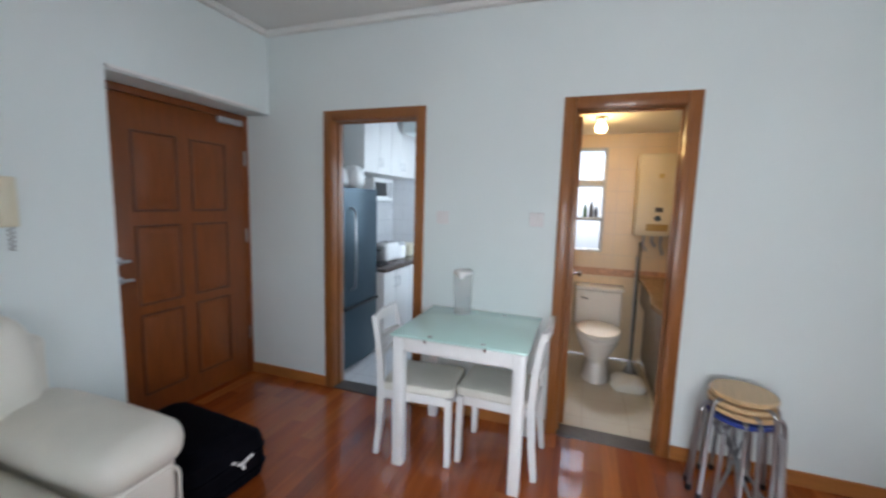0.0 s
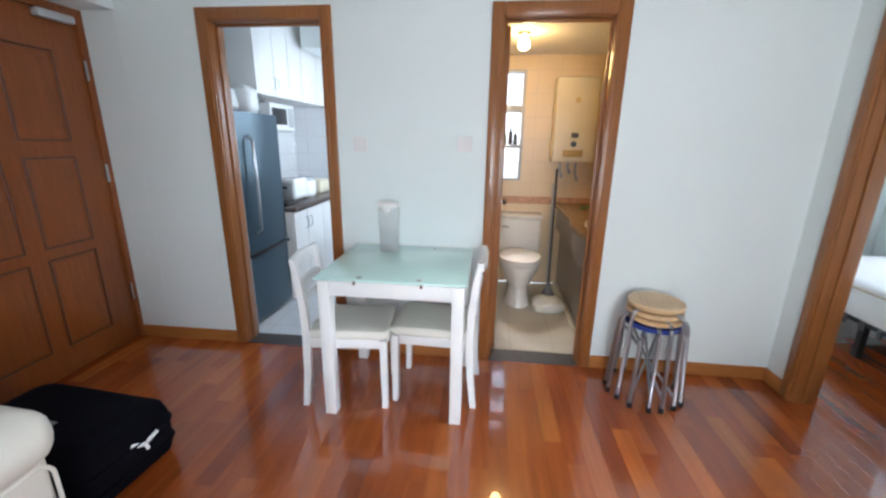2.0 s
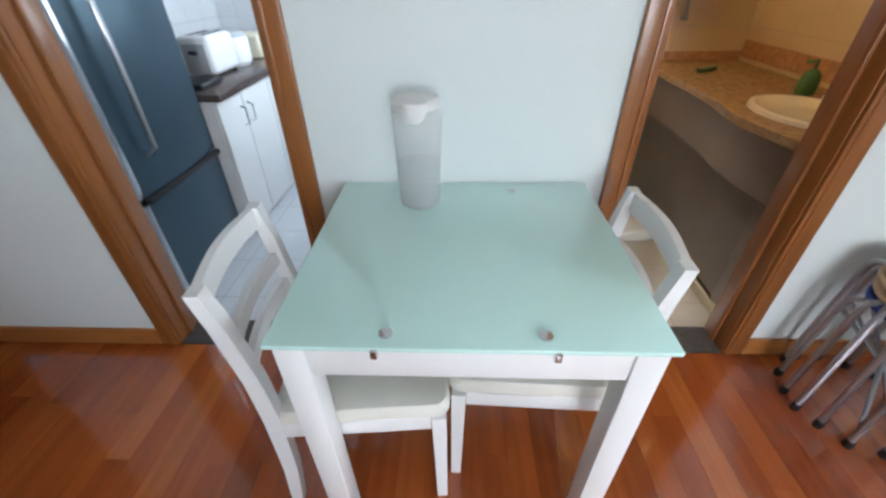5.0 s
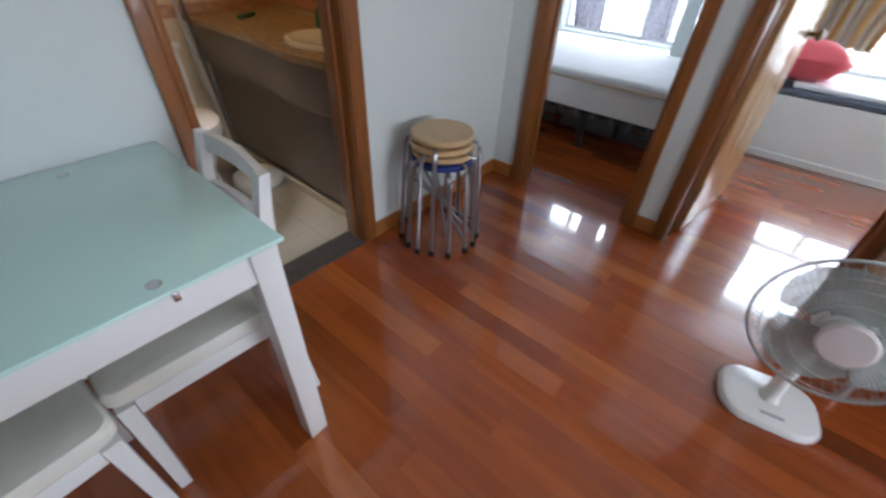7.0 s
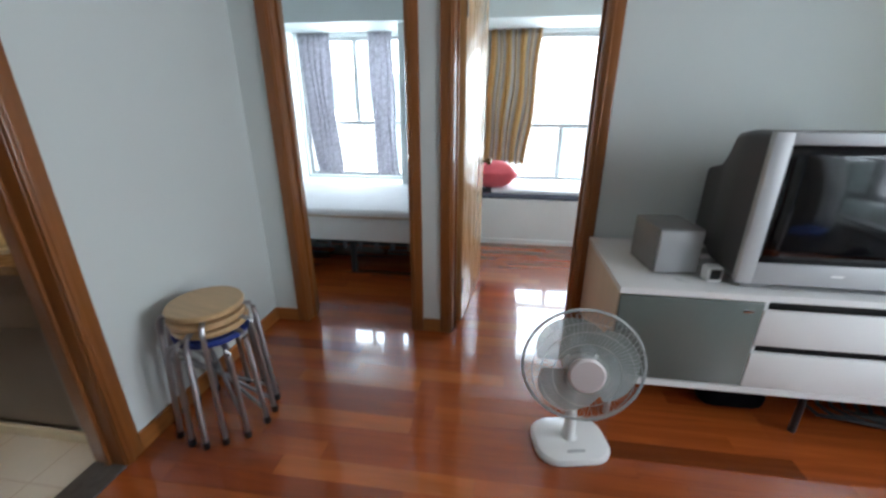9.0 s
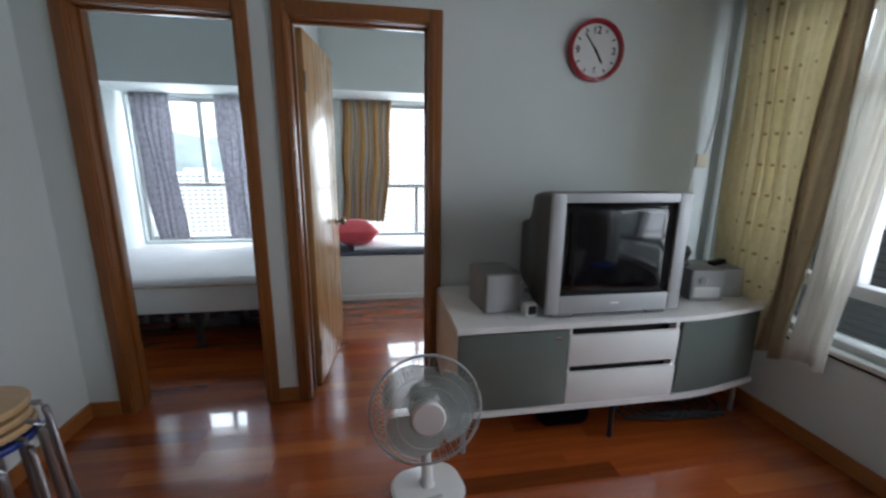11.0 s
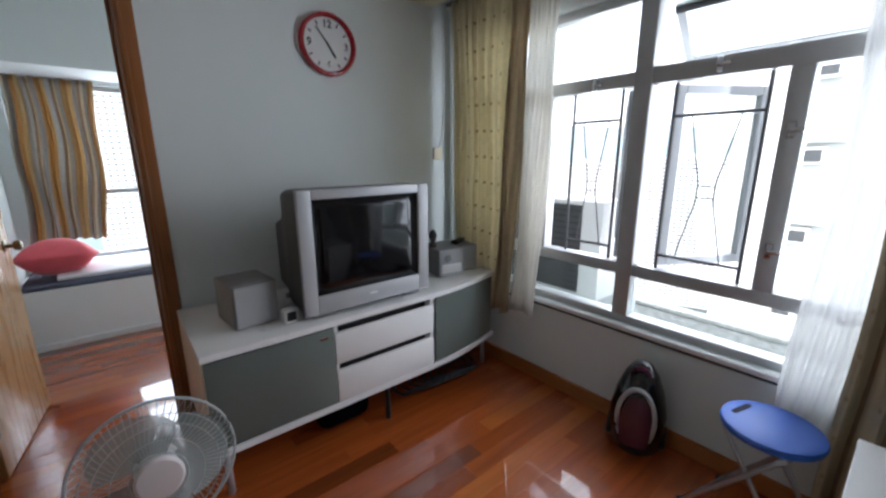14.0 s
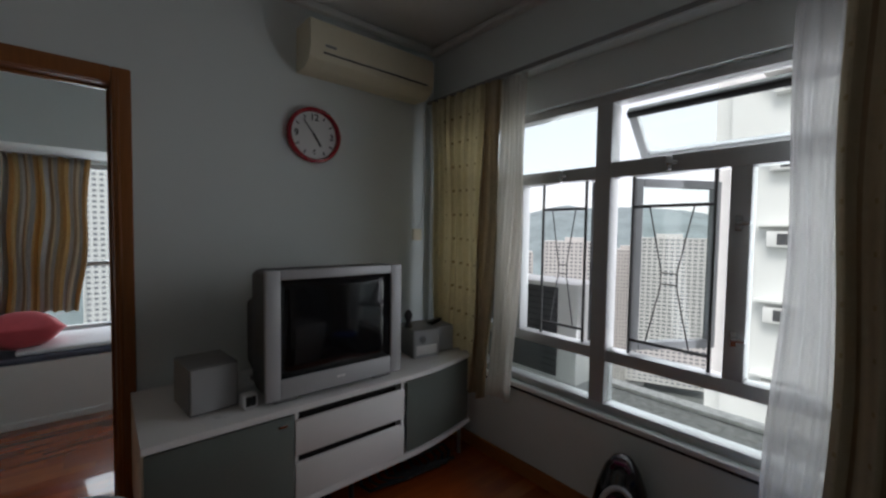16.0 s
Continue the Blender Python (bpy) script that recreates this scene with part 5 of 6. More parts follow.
single("curtain_rail", tube([(4.40, -0.39, 1.958), (4.40, 0.83, 1.958)], 0.008), M_ALU, "thin bedroom curtain rail", "curtain rail")
single("curtain_rail", tube([(4.40, -3.4, 1.958), (4.40, -1.10, 1.958)], 0.008), M_ALU, "thin bedroom curtain rail", "curtain rail")
curtain("curtain", "brown and grey striped bedroom curtain", cloth(-1.70, -1.185, 0.69, 1.955, 6, 0.045, 0.06, 0.08, 13, 120), M_STRIPE, pose(4.40, 0, 0, 0, 0, 90))
pad = single("seat_pad", cushion(3.79, 4.43, -3.6, -1.12, 0.441, 0.485, 0.015, 0.004, 14), M_PAD, "slate grey pad on the bay seat", "cushion")
sheet = single("bed_sheet", cushion(3.83, 4.42, -3.55, -1.30, 0.486, 0.52, 0.012, 0.008, 15), M_SHEET, "crumpled white sheet on the bay seat", "bedding")
bm = cushion(-0.19, 0.19, -0.205, 0.205, -0.085, 0.085, 0.07, 0.035, 16)
for v in bm.verts:
    f = max(abs(v.co.x) / 0.21, abs(v.co.y) / 0.215)
    v.co.z *= 1.15 - 0.75 * f ** 3
single("pillow", moved(bm, pose(0, 0, 0, 0, 10, 0)), M_RED, "plump red cotton pillow on the bay seat", "pillow", pose(4.03, -1.315, 0.632))

bd = thing("door_2", "open pale veneer bedroom door with brass knob", "door", pose(XE + 0.128, E2A - 0.004, 0, 0, 0, -7), kind="structure")
part("leaf", box(0, 0.645, -0.036, 0.0, 0.008, DT - 0.008, 0.002), M_BIRCH, bd)
bm = lathe([(0.028, 0), (0.028, 0.004), (0.010, 0.008), (0.010, 0.03), (0.022, 0.036), (0.027, 0.05), (0.020, 0.062), (0.004, 0.066)], 20)
part("knob", moved(bm, pose(0.58, -0.036, 0.93, 90, 0, 0)), mat("aged_brass", (0.16, 0.11, 0.055), 0.3, 0.9), bd, "aged brass knob")
for z in (0.25, 1.75):
    part("hinge", box(-0.004, 0.02, -0.040, -0.0365, z - 0.05, z + 0.05, 0.001), M_BLACK, bd)

# ---- kitchen ----
fr = thing("refrigerator", "blue-grey two-door refrigerator with long bar handle", "refrigerator", pose(-1.28, 0.205, 0))
part("body", box(-0.60, -0.062, 0.006, 0.574, 0.03, 1.55, 0.006), M_DGREY, fr, "dark grey cabinet")
part("plinth", box(-0.58, -0.07, 0.02, 0.56, 0.0, 0.0295), M_BLACK, fr)


def fridge_door(z0, z1):
    loops = []
    for k in range(9):
        u = k / 8
        y = 0.006 + u * 0.568
        x = 0.022 * math.sin(math.pi * u) - 0.012
        loops.append([(-0.060, y, z0), (x, y, z0), (x, y, z1), (-0.060, y, z1)])
    return loft(loops)


lower = part("door", fridge_door(0.035, 0.535), M_STEEL, fr, "blue-grey freezer door")
upper = part("door", fridge_door(0.565, 1.55), M_STEEL, fr, "blue-grey upper door")
for d, z0, z1 in ((lower, 0.035, 0.535), (upper, 0.565, 1.55)):
    part("edge_trim", box(-0.030, -0.004, -0.001, 0.024, z0, z1, 0.003), M_CHROME, d, "bright steel edge strip")
part("handle", tube([(0.0, 0.125, 0.70), (0.040, 0.125, 0.73), (0.048, 0.125, 1.04), (0.040, 0.125, 1.36), (0.0, 0.125, 1.39)], 0.010), M_TUBE, upper, "long grey bar handle")
part("grip", box(-0.01, 0.020, 0.02, 0.56, 0.538, 0.562, 0.004), M_BLACK, fr, "dark recessed grip")
part("energy_label", box(0.0035, 0.0050, 0.47, 0.54, 1.32, 1.46), M_CREAM, upper, "cream energy label").rotation_euler = (0, 0, 0.05)
for k, (x, y, w, h) in enumerate(((-0.25, 0.32, 0.20, 0.16), (-0.22, 0.58, 0.16, 0.20))):
    bm = cushion(-w / 2, w / 2, -w / 2, w / 2, 0, h, 0.05, 0.02, 20 + k)
    for v in bm.verts:
        v.co += 0.022 * noise.noise_vector(v.co * 14) * min(1, v.co.z * 12)
    single("plastic_bag", bm, M_WHITE, "crumpled white plastic bag on the refrigerator", "bag", pose(-1.28 + x, 0.12 + y, 1.551), "bags on the refrigerator")
for k, (y0, y1) in enumerate(((0.80, 1.05), (1.054, 1.392), (1.396, 1.736), (1.74, 2.08), (2.084, 2.41))):
    u = thing("base_cabinet", "white laminate kitchen base cabinet with chrome handle", "cabinet", pose(-1.94, y0, 0), "kitchen base cabinets")
    w = y1 - y0
    part("body", box(0, 0.70, 0, w, 0.08, 0.775), M_WHITE_MATT, u)
    part("plinth", box(0, 0.66, 0, w, 0, 0.079), M_WHITE_MATT, u)
    d = part("door", box(0.7005, 0.718, 0.003, w - 0.003, 0.085, 0.772, 0.003), M_WHITE_MATT, u)
    s_ = 1 if k % 2 else -1
    y = w - 0.04 if s_ < 0 else 0.04
    part("handle", tube([(0.718, y, 0.60), (0.742, y, 0.61), (0.742, y, 0.69), (0.718, y, 0.70)], 0.005), M_CHROME, d, "bow-shaped chrome handle")
single("worktop", box(-1.94, -1.195, 0.795, 2.41, 0.7755, 0.812, 0.004), M_GRANITE, "dark speckled granite worktop", "worktop")
for k, (y0, y1) in enumerate(((0.925, 1.21), (1.213, 1.475), (1.478, 1.745), (1.748, 2.10), (2.103, 2.41))):
    u = thing("wall_cabinet", "white laminate kitchen wall cabinet", "cabinet", pose(-1.945, y0, 1.735), "kitchen wall cabinets")
    w = y1 - y0
    part("body", box(0, 0.425, 0, w, 0, 0.90), M_WHITE_MATT, u)
    d = part("door", box(0.4255, 0.442, 0.003, w - 0.003, -0.006, 0.89, 0.003), M_WHITE_MATT, u)
    y = w - 0.03 if k % 2 == 0 else 0.03
    part("handle", tube([(0.442, y, 0.06), (0.462, y, 0.07), (0.462, y, 0.14), (0.442, y, 0.15)], 0.004), M_CHROME, d)
single("cabinet_side", box(-1.945, -1.50, 0.905, 0.9235, 1.73, 2.64, 0.002), M_WHITE_MATT, "white end panel of the wall cabinets", "panel")
structure("hood_beam", box(-1.42, -0.225, 1.60, 2.415, 2.20, H - 0.001), M_WALL, "white boxed duct under the kitchen ceiling", "beam")
mw = thing("microwave_oven", "white microwave oven hung under the wall cabinets", "microwave", pose(-1.93, 1.28, 1.45))
part("body", box(0, 0.32, 0, 0.46, 0, 0.24, 0.006), M_WHITE, mw)
part("window", box(0.3205, 0.324, 0.03, 0.30, 0.05, 0.20, 0.003), M_BLACK, mw, "dark oven window")
part("control_panel", box(0.3205, 0.325, 0.33, 0.44, 0.03, 0.21, 0.003), M_SILVER, mw)
part("bracket", box(0, 0.30, 0.02, 0.44, -0.022, -0.0005), M_ALU, mw)
kt = thing("toaster", "white plastic two-slot toaster on the worktop", "toaster", pose(-1.44, 1.26, 0.8125))
part("body", box(-0.085, 0.085, -0.14, 0.14, 0.012, 0.205, 0.03, 4), M_WHITE, kt)
part("end_panel", box(-0.06, 0.06, -0.146, -0.1402, 0.03, 0.17, 0.002), M_SILVER, kt, "silver end panel")
part("lever", box(-0.02, 0.02, -0.172, -0.1462, 0.12, 0.14, 0.005), M_BLACK, kt)
# the body is closed on top; dark plates imitate the shade inside the slots
for x in (-0.035, 0.035):
    part("slot", box(x - 0.014, x + 0.014, -0.10, 0.10, 0.2045, 0.2062), M_DARK, kt, "dark plate in place of a shaded bread slot")
for x in (-0.06, 0.06):
    for y in (-0.11, 0.11):
        part("foot", lathe([(0.012, 0), (0.012, 0.0118)], 10), M_BLACK, kt).location = (x, y, 0)
rc = thing("rice_cooker", "white and steel rice cooker on the worktop", "cooker", pose(-1.46, 1.52, 0.8125))
part("body", lathe([(0.10, 0.0), (0.115, 0.02), (0.118, 0.14), (0.112, 0.155)], 28), M_WHITE, rc)
part("lid", lathe([(0.112, 0.156), (0.095, 0.185), (0.03, 0.20)], 28), M_SILVER, rc)
tin = single("bread_tin", box(-0.09, 0.09, -0.12, 0.12, 0, 0.14, 0.02, 3), M_CREAM, "beige storage tin on the worktop", "tin", pose(-1.45, 1.83, 0.8125))
tray = single("drying_tray", box(-0.12, 0.12, -0.10, 0.10, 0, 0.03, 0.01, 3), M_BLACK, "black tray on the worktop edge", "tray", pose(-1.42, 0.96, 0.8125))

# ---- bathroom ----
toilet = thing("toilet", "white ceramic toilet with lid closed", "toilet", pose(0.70, 1.545, -0.012))
part("cistern", box(-0.20, 0.20, -0.20, -0.005, 0.37, 0.70, 0.025, 4), M_CERAMIC, toilet)
part("cistern_lid", box(-0.212, 0.212, -0.212, -0.003, 0.7005, 0.735, 0.012, 3), M_CERAMIC, toilet)
part("flush_lever", tube([(-0.15, -0.20, 0.63), (-0.15, -0.225, 0.63), (-0.09, -0.228, 0.62)], 0.008), M_CHROME, toilet)


def oval(cx, cy, a, b, n=32):
    return [(cx + a * math.cos(2 * math.pi * k / n), cy + b * math.sin(2 * math.pi * k / n) * (1.0 if math.sin(2 * math.pi * k / n) < 0 else 0.85)) for k in range(n)]


part("bowl", loft([[(x, y, z) for x, y in oval(0, cy, a, b)] for z, cy, a, b in ((0.0, -0.46, 0.115, 0.20), (0.05, -0.46, 0.10, 0.18), (0.16, -0.45, 0.085, 0.165), (0.24, -0.46, 0.125, 0.20), (0.32, -0.46, 0.165, 0.245), (0.37, -0.46, 0.178, 0.262), (0.385, -0.46, 0.17, 0.255))]), M_CERAMIC, toilet)
part("seat", loft([[(x, y, z) for x, y in oval(0, -0.46, a, b)] for z, a, b in ((0.386, 0.172, 0.255), (0.392, 0.184, 0.268), (0.405, 0.184, 0.268), (0.409, 0.178, 0.262))]), M_CERAMIC, toilet, "white plastic seat")
part("lid", loft([[(x, y, z) for x, y in oval(0, -0.46, a, b)] for z, a, b in ((0.4095, 0.178, 0.262), (0.414, 0.184, 0.268), (0.428, 0.180, 0.262), (0.436, 0.12, 0.19))]), M_CERAMIC, toilet, "white plastic lid")

van = thing("washbasin_vanity", "brown stone vanity counter with oval basin", "vanity", pose(0, 0, -0.012))


def edge(y):
    return 1.035 - 0.045 * math.exp(-((y - 0.42) / 0.22) ** 2)


ys = [0.135 + k * (1.54 - 0.135) / 24 for k in range(25)]
loop = [(edge(y), y) for y in ys] + [(1.615, 1.54), (1.615, 0.135)]
part("counter", loft([[(x, y, z) for x, y in loop] for z in (0.800, 0.832)]), M_VANSTONE, van, "speckled brown stone top")
part("apron", loft([[(edge(y) + 0.030, y, 0.585), (edge(y) + 0.045, y, 0.585), (edge(y) + 0.045, y, 0.7995), (edge(y) + 0.030, y, 0.7995)] for y in ys]), M_VANPANEL, van, "grey-brown apron board")
part("front_panel", box(1.115, 1.13, 0.30, 1.54, 0.05, 0.584), M_VANPANEL, van, "grey front panel")
part("front_panel", box(1.10, 1.118, 0.136, 0.285, 0.05, 0.584, 0.002), M_VANPANEL, van, "grey front panel")
part("kick_board", box(1.085, 1.10, 0.136, 1.54, 0.0, 0.05, 0.002), M_CREAM, van, "cream kick board")
part("basin", loft([[(1.275 + a * math.cos(2 * math.pi * k / 36), 0.45 + b * math.sin(2 * math.pi * k / 36), z) for k in range(36)] for z, a, b in ((0.8325, 0.20, 0.245), (0.846, 0.195, 0.24), (0.848, 0.175, 0.22), (0.835, 0.155, 0.20), (0.8335, 0.05, 0.06))]), M_CERAMIC, van, "cream oval basin")
tap = part("tap", tube([(1.50, 0.45, 0.833), (1.50, 0.45, 0.92), (1.47, 0.45, 0.94), (1.38, 0.45, 0.925)], 0.014), M_CHROME, van, "chrome tap")
part("tap_lever", box(1.48, 1.56, 0.443, 0.457, 0.945, 0.957, 0.004), M_CHROME, tap)
soap = thing("soap_bottle", "green plastic soap bottle with pump", "bottle", pose(1.44, 0.74, 0.8205))
part("body", lathe([(0.034, 0), (0.038, 0.008), (0.036, 0.065), (0.028, 0.088), (0.013, 0.100)], 20), M_GREEN, soap)
part("pump", tube([(0, 0, 0.10), (0, 0, 0.135), (-0.042, 0, 0.131)], 0.007), M_GREEN, soap)
single("soap_dish", box(-0.05, 0.05, -0.035, 0.035, 0, 0.02, 0.008, 3), M_BATHFLOOR, "small soap dish on the vanity", "dish", pose(1.50, 0.62, 0.8205))
single("toothbrush_set", tube([(1.20, 1.18, 0.832), (1.33, 1.26, 0.832)], 0.012), M_GREEN, "green toothbrush case on the vanity", "toothbrush case")

wh = thing("water_heater", "cream gas water heater on the tiled wall", "water heater", pose(1.13, 1.549, 1.21))
part("casing", box(-0.178, 0.178, -0.185, 0, 0, 0.71, 0.012, 3), M_CREAM, wh)
part("display", box(-0.03, 0.03, -0.189, -0.1855, 0.21, 0.25, 0.002), M_DGREY, wh)
part("dial", moved(lathe([(0.026, 0), (0.022, 0.014)], 20), pose(-0.005, -0.1855, 0.155, 90, 0, 0)), M_STEEL, wh)
part("vent_plate", box(-0.09, 0.08, -0.189, -0.1855, 0.045, 0.105, 0.002), mat("brass_plate", (0.42, 0.28, 0.09), 0.4, 0.3), wh, "yellowed vent plate")
part("rating_mark", box(-0.02, 0.02, -0.1875, -0.1855, 0.50, 0.54), mat("yellowed_print", (0.55, 0.42, 0.16), 0.5), wh)
for x, l in ((-0.09, 0.14), (-0.02, 0.10), (0.05, 0.17)):
    part("pipe", tube([(x, -0.09, -0.001), (x, -0.09, -l * 0.6), (x + 0.03, -0.06, -l), (x + 0.03, -0.01, -l)], 0.011), M_TUBE, wh, "grey metal pipe")
mop = thing("mop", "grey mop leaning on the tiled wall", "mop", pose(0, 0, -0.012))
part("pole", tube([(0.985, 1.16, 0.12), (1.03, 1.515, 1.15)], 0.011), M_DGREY, mop)
part("head", loft([[(0.98 + a * math.cos(2 * math.pi * k / 18), 1.14 + a * 0.8 * math.sin(2 * math.pi * k / 18), z) for k in range(18)] for z, a in ((0.0, 0.075), (0.03, 0.07), (0.10, 0.03), (0.15, 0.016))]), M_GREY, mop)
single("broom_handle", tube([(1.00, 1.33, -0.01), (1.01, 1.52, 1.0)], 0.009), M_ALU, "thin metal broom handle against the wall", "broom")
bm = cushion(-0.12, 0.12, -0.09, 0.09, 0, 0.10, 0.04, 0.02, 30)
for v in bm.verts:
    v.co += 0.02 * noise.noise_vector(v.co * 16) * min(1, v.co.z * 15)
single("plastic_bag", bm, M_SEAT, "crumpled pale plastic bag on the bathroom floor", "bag", pose(0.95, 0.90, -0.011))
structure("border_tiles", box(0.362, 1.618, 1.5435, 1.5495, 0.80, 0.87, 0.001), mat("terracotta_border", (0.55, 0.30, 0.17), 0.3, var=0.35, scale=26, fine=60), "patterned terracotta tile border", "tiles")
structure("border_tiles_side", box(1.6135, 1.6195, 0.125, 1.54, 0.84, 0.93, 0.001), mat("terracotta_border_side", (0.55, 0.30, 0.17), 0.3, var=0.35, scale=26, fine=60), "patterned terracotta tile border", "tiles")
for k, (x, h, mt) in enumerate(((0.53, 0.12, M_GREEN), (0.585, 0.15, M_DGREY), (0.63, 0.11, M_BLACK))):
    single("bottle", lathe([(0.018, 0), (0.020, 0.01), (0.018, h * 0.7), (0.008, h * 0.85), (0.008, h)], 14), mt, "small toiletry bottle on the window bar", "bottle", pose(x, 1.578, 1.3505), "bottles at the window")
single("window_shelf", box(0.41, 0.69, 1.545, 1.56, 1.325, 1.35, 0.002), M_ALU, "narrow aluminium ledge across the window", "shelf")
bdoor = thing("door_3", "wooden bathroom door standing open inwards", "door", pose(BL - 0.002, 0.126, 0, 0, 0, 91), kind="structure")
part("leaf", box(0, 0.55, -0.036, 0, 0.01, DT - 0.01, 0.002), M_TRIM, bdoor)
bm = lathe([(0.026, 0), (0.026, 0.004), (0.010, 0.008), (0.010, 0.03), (0.026, 0.045), (0.018, 0.060), (0.004, 0.062)], 18)
part("knob", moved(bm, pose(0.50, -0.036, 0.95, 90, 0, 0)), M_CHROME, bdoor)
lamp = thing("ceiling_lamp", "small glowing bulb under the bathroom ceiling", "lamp", pose(0.60, 0.76, 2.12))
part("socket", lathe([(0.045, -0.002), (0.042, -0.02), (0.02, -0.035)], 20), M_CREAM, lamp)
part("bulb", lathe([(0.015, -0.036), (0.036, -0.065), (0.040, -0.085), (0.030, -0.108), (0.006, -0.118)], 20), glow("bulb_glow", (1.0, 0.72, 0.32), BULB), lamp, "warm glowing bulb")
bl = new("bath_bulb_light", bpy.data.lights.new("bath_bulb_light", 'POINT'))
bl.data.energy, bl.data.color, bl.data.shadow_soft_size = BATH, (1.0, 0.62, 0.22), 0.05
bl.location = (0.60, 0.76, 1.95)

# ---- outside ----
structure("hall_wall", box(-2.6, -2.5, -1.6, 0.3, -0.1, 2.6), M_WALL, "plain wall of the stair hall", "wall")
structure("hall_closing", box(-2.16, -2.12, -1.5, 0.3, -0.2, 2.6), M_WALL, "closing panel behind the entrance door", "wall")
structure("ledge", box(-0.9, 2.6, -4.55, YS - 0.201, 0.22, 0.34, 0.004), M_LEDGE, "pale outside ledge below the window", "ledge")
structure("parapet", box(-0.9, 2.6, -4.54, -4.44, 0.341, 0.368, 0.006), M_PARAPET, "low kerb with stained grey render along the ledge", "parapet")
cond = thing("condenser_unit", "white outdoor air conditioner unit on the ledge", "condenser", pose(1.62, -4.15, 0.341))
part("casing", box(-0.44, 0.40, -0.15, 0.15, 0.10, 0.74, 0.012, 2), M_WHITE_MATT, cond)
part("coil_back", box(-0.30, 0.39, 0.1505, 0.156, 0.13, 0.71), M_DGREY, cond, "dark coil behind a guard")
for k in range(14):
    part("fin", box(-0.30, 0.39, 0.1562, 0.1575, 0.15 + k * 0.04, 0.155 + k * 0.04), M_BLACK, cond)
for x in (-0.36, 0.32):
    part("foot", box(x - 0.03, x + 0.03, -0.17, 0.17, 0.0, 0.0995), M_ALU, cond)
structure("ground", box(-1500, 2500, -2500, 1500, -122, -120), M_GROUND, "distant city ground", "ground")


def tower(x, y, w, d, top, turn, facade, glass, floors=38, bays=14, label="tall white residential tower block with window grid"):
    """A far tower: floor bands and piers stand proud of dark glazing."""
    h = floors * 2.9
    ob = thing("tower_block", label, "building", pose(x, y, top - h, 0, 0, turn), "far tower blocks")
    part("core", box(-w / 2 + 0.5, w / 2 - 0.5, -d / 2 + 0.5, d / 2 - 0.5, 0, h - 0.2), glass, ob, "dark window glazing")
    band = mesh_of("floor_band", box(-w / 2, w / 2, -d / 2, d / 2, 0, 1.55), facade, False)
    pier = mesh_of("pier", box(-0.7, 0.7, -0.15, 0.15, 0, h), facade, False)

    def piece(nm, me, m):
        p = new(nm, me)
        p.parent, p.matrix_basis = ob, m
    for k in range(floors):
        piece("floor_band", band, pose(0, 0, k * 2.9))
    for k in range(bays + 1):
        for yy in (-d / 2, d / 2):
            piece("pier", pier, pose(-w / 2 + w * k / bays, yy, 0))
    for k in range(5):
        for xx in (-w / 2, w / 2):
            piece("pier", pier, pose(xx, -d / 2 + d * k / 4, 0, 0, 0, 90))
    part("roof", box(-w / 2 - 0.2, w / 2 + 0.2, -d / 2 - 0.2, d / 2 + 0.2, h, h + 1.0), facade, ob)
    part("roof_hut", box(-w / 6, w / 6, -d / 5, d / 5, h + 1.001, h + 4.0), facade, ob)
    return ob


# eastern towers take paler facade and glass, to look washed out by glare
for x, y, w, d, top, turn in ((119, -333, 52, 24, -2, 22), (173, -289, 44, 24, -6, 30), (98, -400, 40, 24, -8, 12), (218, -255, 46, 24, -15, 40), (62, -420, 44, 26, -14, 8), (150, -330, 30, 20, -12, 26),
                              (290, -18, 44, 24, 44, 80), (323, -78, 46, 24, 14, 75), (306, 51, 44, 24, 6, 90), (289, 112, 50, 24, -10, 100), (255, -136, 50, 24, -16, 60)):
    tower(x, y, w, d, top, turn, *((M_WING, M_WINGLARE) if x > 250 else (M_CONCRETE, M_WINDARK)))
wing = thing("neighbour_wing", "near white residential wing with window air conditioners", "building", pose(0, -20.5, -40))
part("wall", box(-16, 4.5, -12, 0, 0, 62), M_WING, wing)
part("corner_pier", box(4.5005, 5.2, -12, -0.6, 0, 62), M_WING, wing)
for k in range(9):
    z = 41.3 - 2.75 * (k - 3)
    a = part("window_unit", box(2.3, 3.2, 0.001, 0.45, z - 0.28, z + 0.28, 0.03), M_WHITE_MATT, wing, "window air conditioner")
    part("unit_grille", box(2.4, 2.9, 0.451, 0.46, z - 0.2, z + 0.2), M_DGREY, a)
    part("sunshade", box(1.8, 3.5, 0.001, 0.55, z + 0.45, z + 0.53), M_WING, wing)
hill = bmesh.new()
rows = []
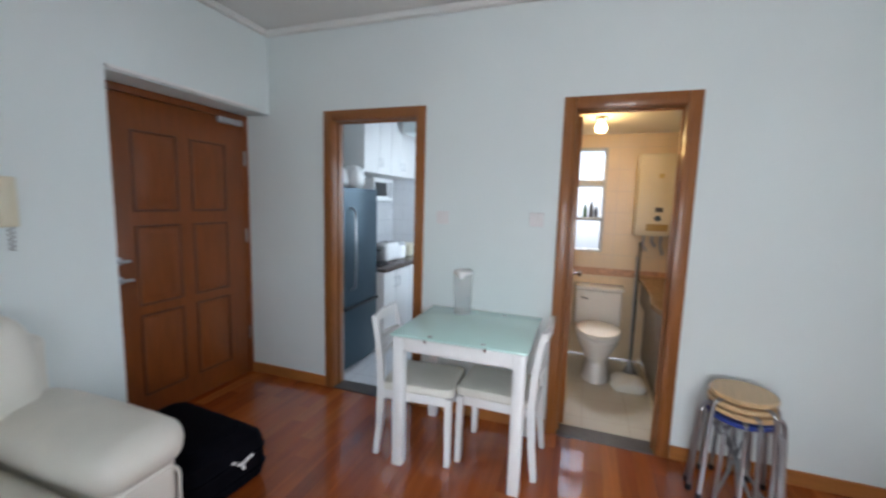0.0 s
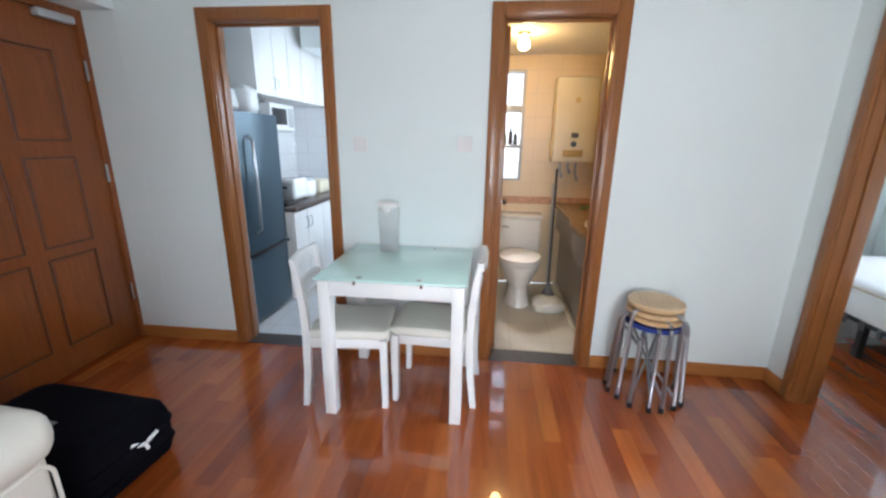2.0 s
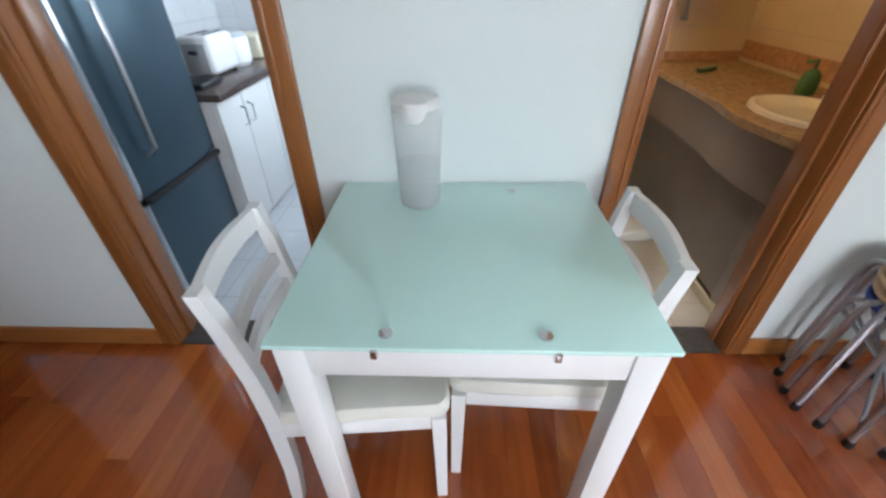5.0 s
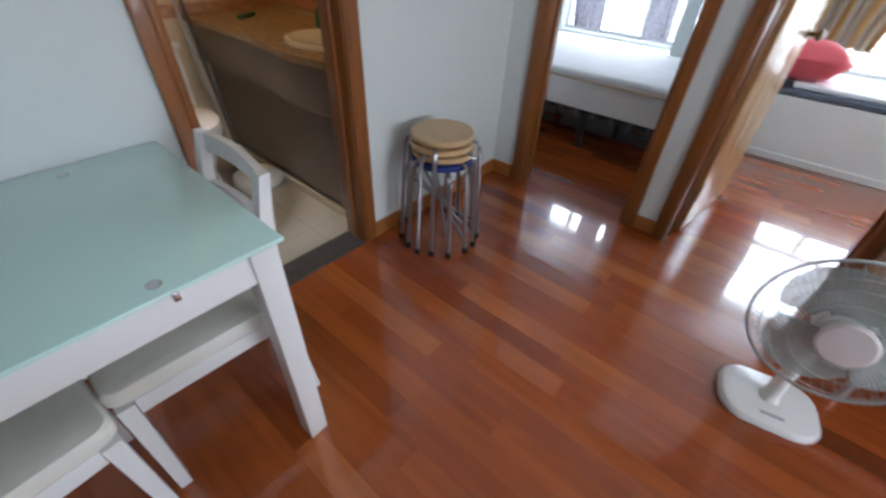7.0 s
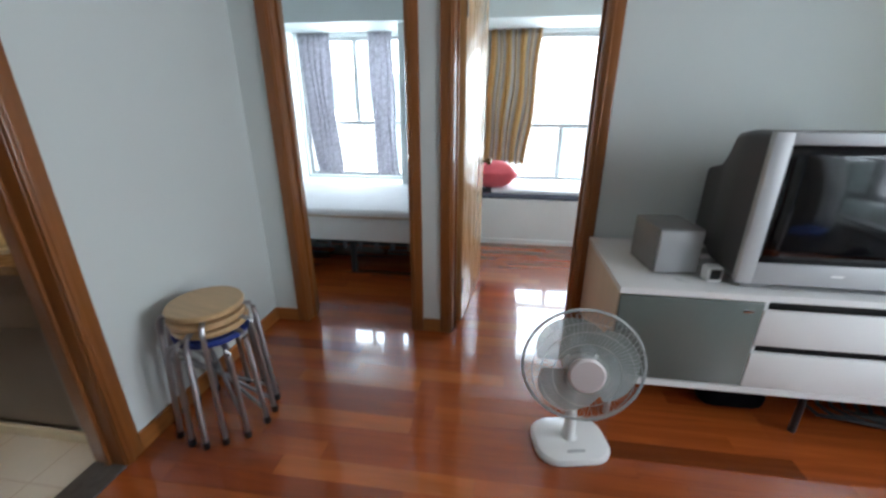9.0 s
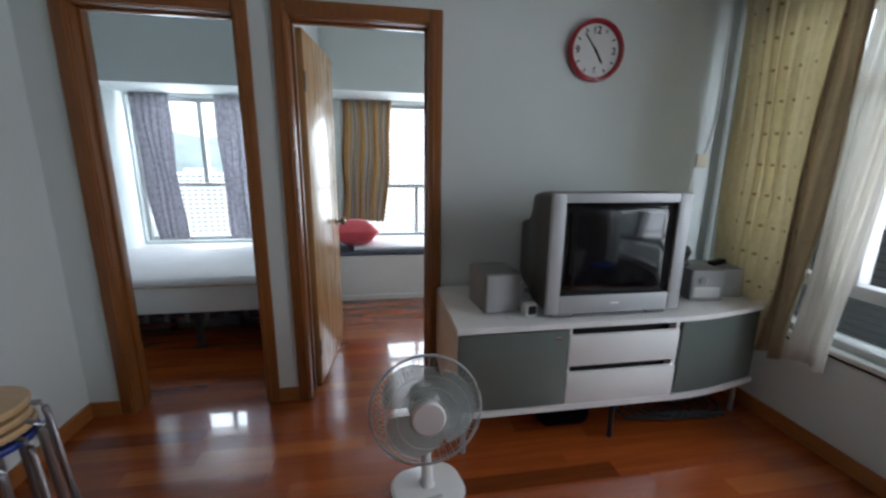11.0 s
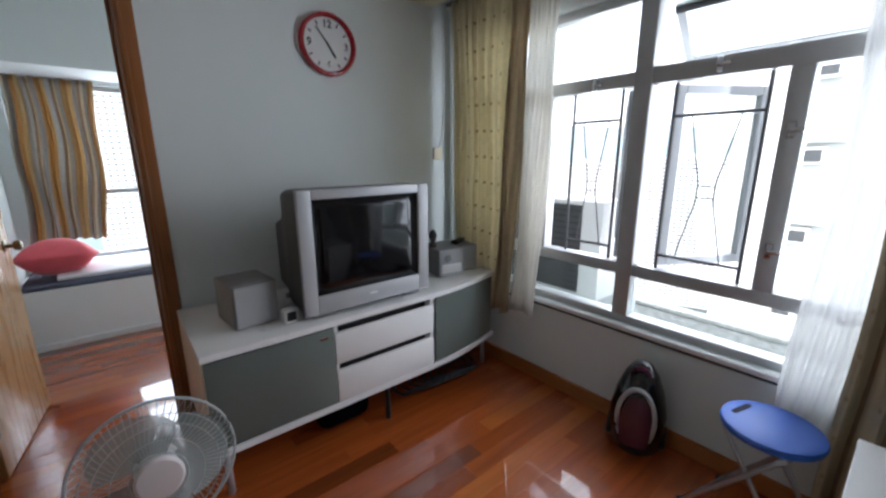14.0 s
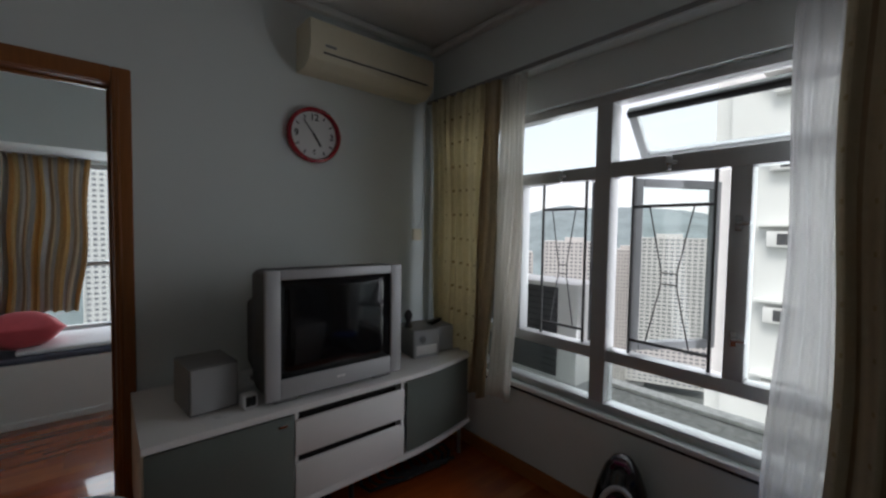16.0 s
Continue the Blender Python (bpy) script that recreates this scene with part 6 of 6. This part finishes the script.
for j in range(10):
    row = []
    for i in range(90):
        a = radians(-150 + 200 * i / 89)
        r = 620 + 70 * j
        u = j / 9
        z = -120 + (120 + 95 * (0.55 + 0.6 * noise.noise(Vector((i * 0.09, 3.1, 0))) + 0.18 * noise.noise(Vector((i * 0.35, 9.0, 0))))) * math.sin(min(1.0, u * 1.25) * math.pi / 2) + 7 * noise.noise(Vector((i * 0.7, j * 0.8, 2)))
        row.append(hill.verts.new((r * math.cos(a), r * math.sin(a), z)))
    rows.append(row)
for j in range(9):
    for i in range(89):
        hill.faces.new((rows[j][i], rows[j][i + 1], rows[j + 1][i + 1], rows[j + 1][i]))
structure("backdrop", hill, M_HILL, "wooded hills beyond the city with haze in their colour", "hills", smooth=True)

# ---- floor strips, laid along y ----
def strip_mesh(length, width, material):
    return mesh_of("floor_strip", box(-width / 2, width / 2, 0, length, -0.018, 0.0), material, smooth=False)


floor = thing("floor", "glossy varnished red-brown hardwood strip floor", "floor", kind="structure")
part("floor_bed", box(XW - 0.2, 4.5, YS, 0.0, -0.0215, -0.019), M_DOOR_DARK, floor)
rnd = random.Random(4)
PW, PL = 0.087, 0.76
JOINTS = {8: -2.57, 11: -2.86}     # strips beside the fan whose joints and dark tone stand out, counted from x = 0.623
DARK = {(8, -2.57), (11, -2.86)}
sizes = {}
count = 0
rest = bmesh.new()
first = math.floor((XW - 0.2 - 0.623) / PW)
col = first
while 0.623 + col * PW < 4.5:
    x = 0.623 + (col + 0.5) * PW
    key = {5: 11, 8: 8}.get(col)
    end = 1.5 if x > XE + 0.05 else 0.0
    y = (JOINTS[key] if key else YS - rnd.uniform(0.0, PL))
    while y > YS:
        y -= PL
    while y < end - 0.02:
        n = PL if key else rnd.choice((0.62, 0.76, 0.76, 0.76, 0.9))
        lo, hi = max(y, YS), min(y + n, end)
        y += n
        size = round(hi - lo, 3)
        if size < 0.03:
            continue
        dark = key is not None and (key, round(lo, 2)) in DARK
        if x < XE + 0.06 and count < 300:
            k = (size, dark)
            if k not in sizes:
                sizes[k] = strip_mesh(size - 0.0004, PW - 0.0004, M_PLANK_DARK if dark else M_PLANK)
            p = new("floor_strip", sizes[k])
            p.parent = floor
            p.location = (x, lo, 0)
            count += 1
        else:
            box(x - PW / 2 + 0.0004, x + PW / 2 - 0.0004, lo, hi - 0.0008, -0.018, 0.0, bm=rest)
    col += 1
far = part("floor_strips", rest, M_PLANKS, floor, smooth=False)
far["kind"] = "stuff"
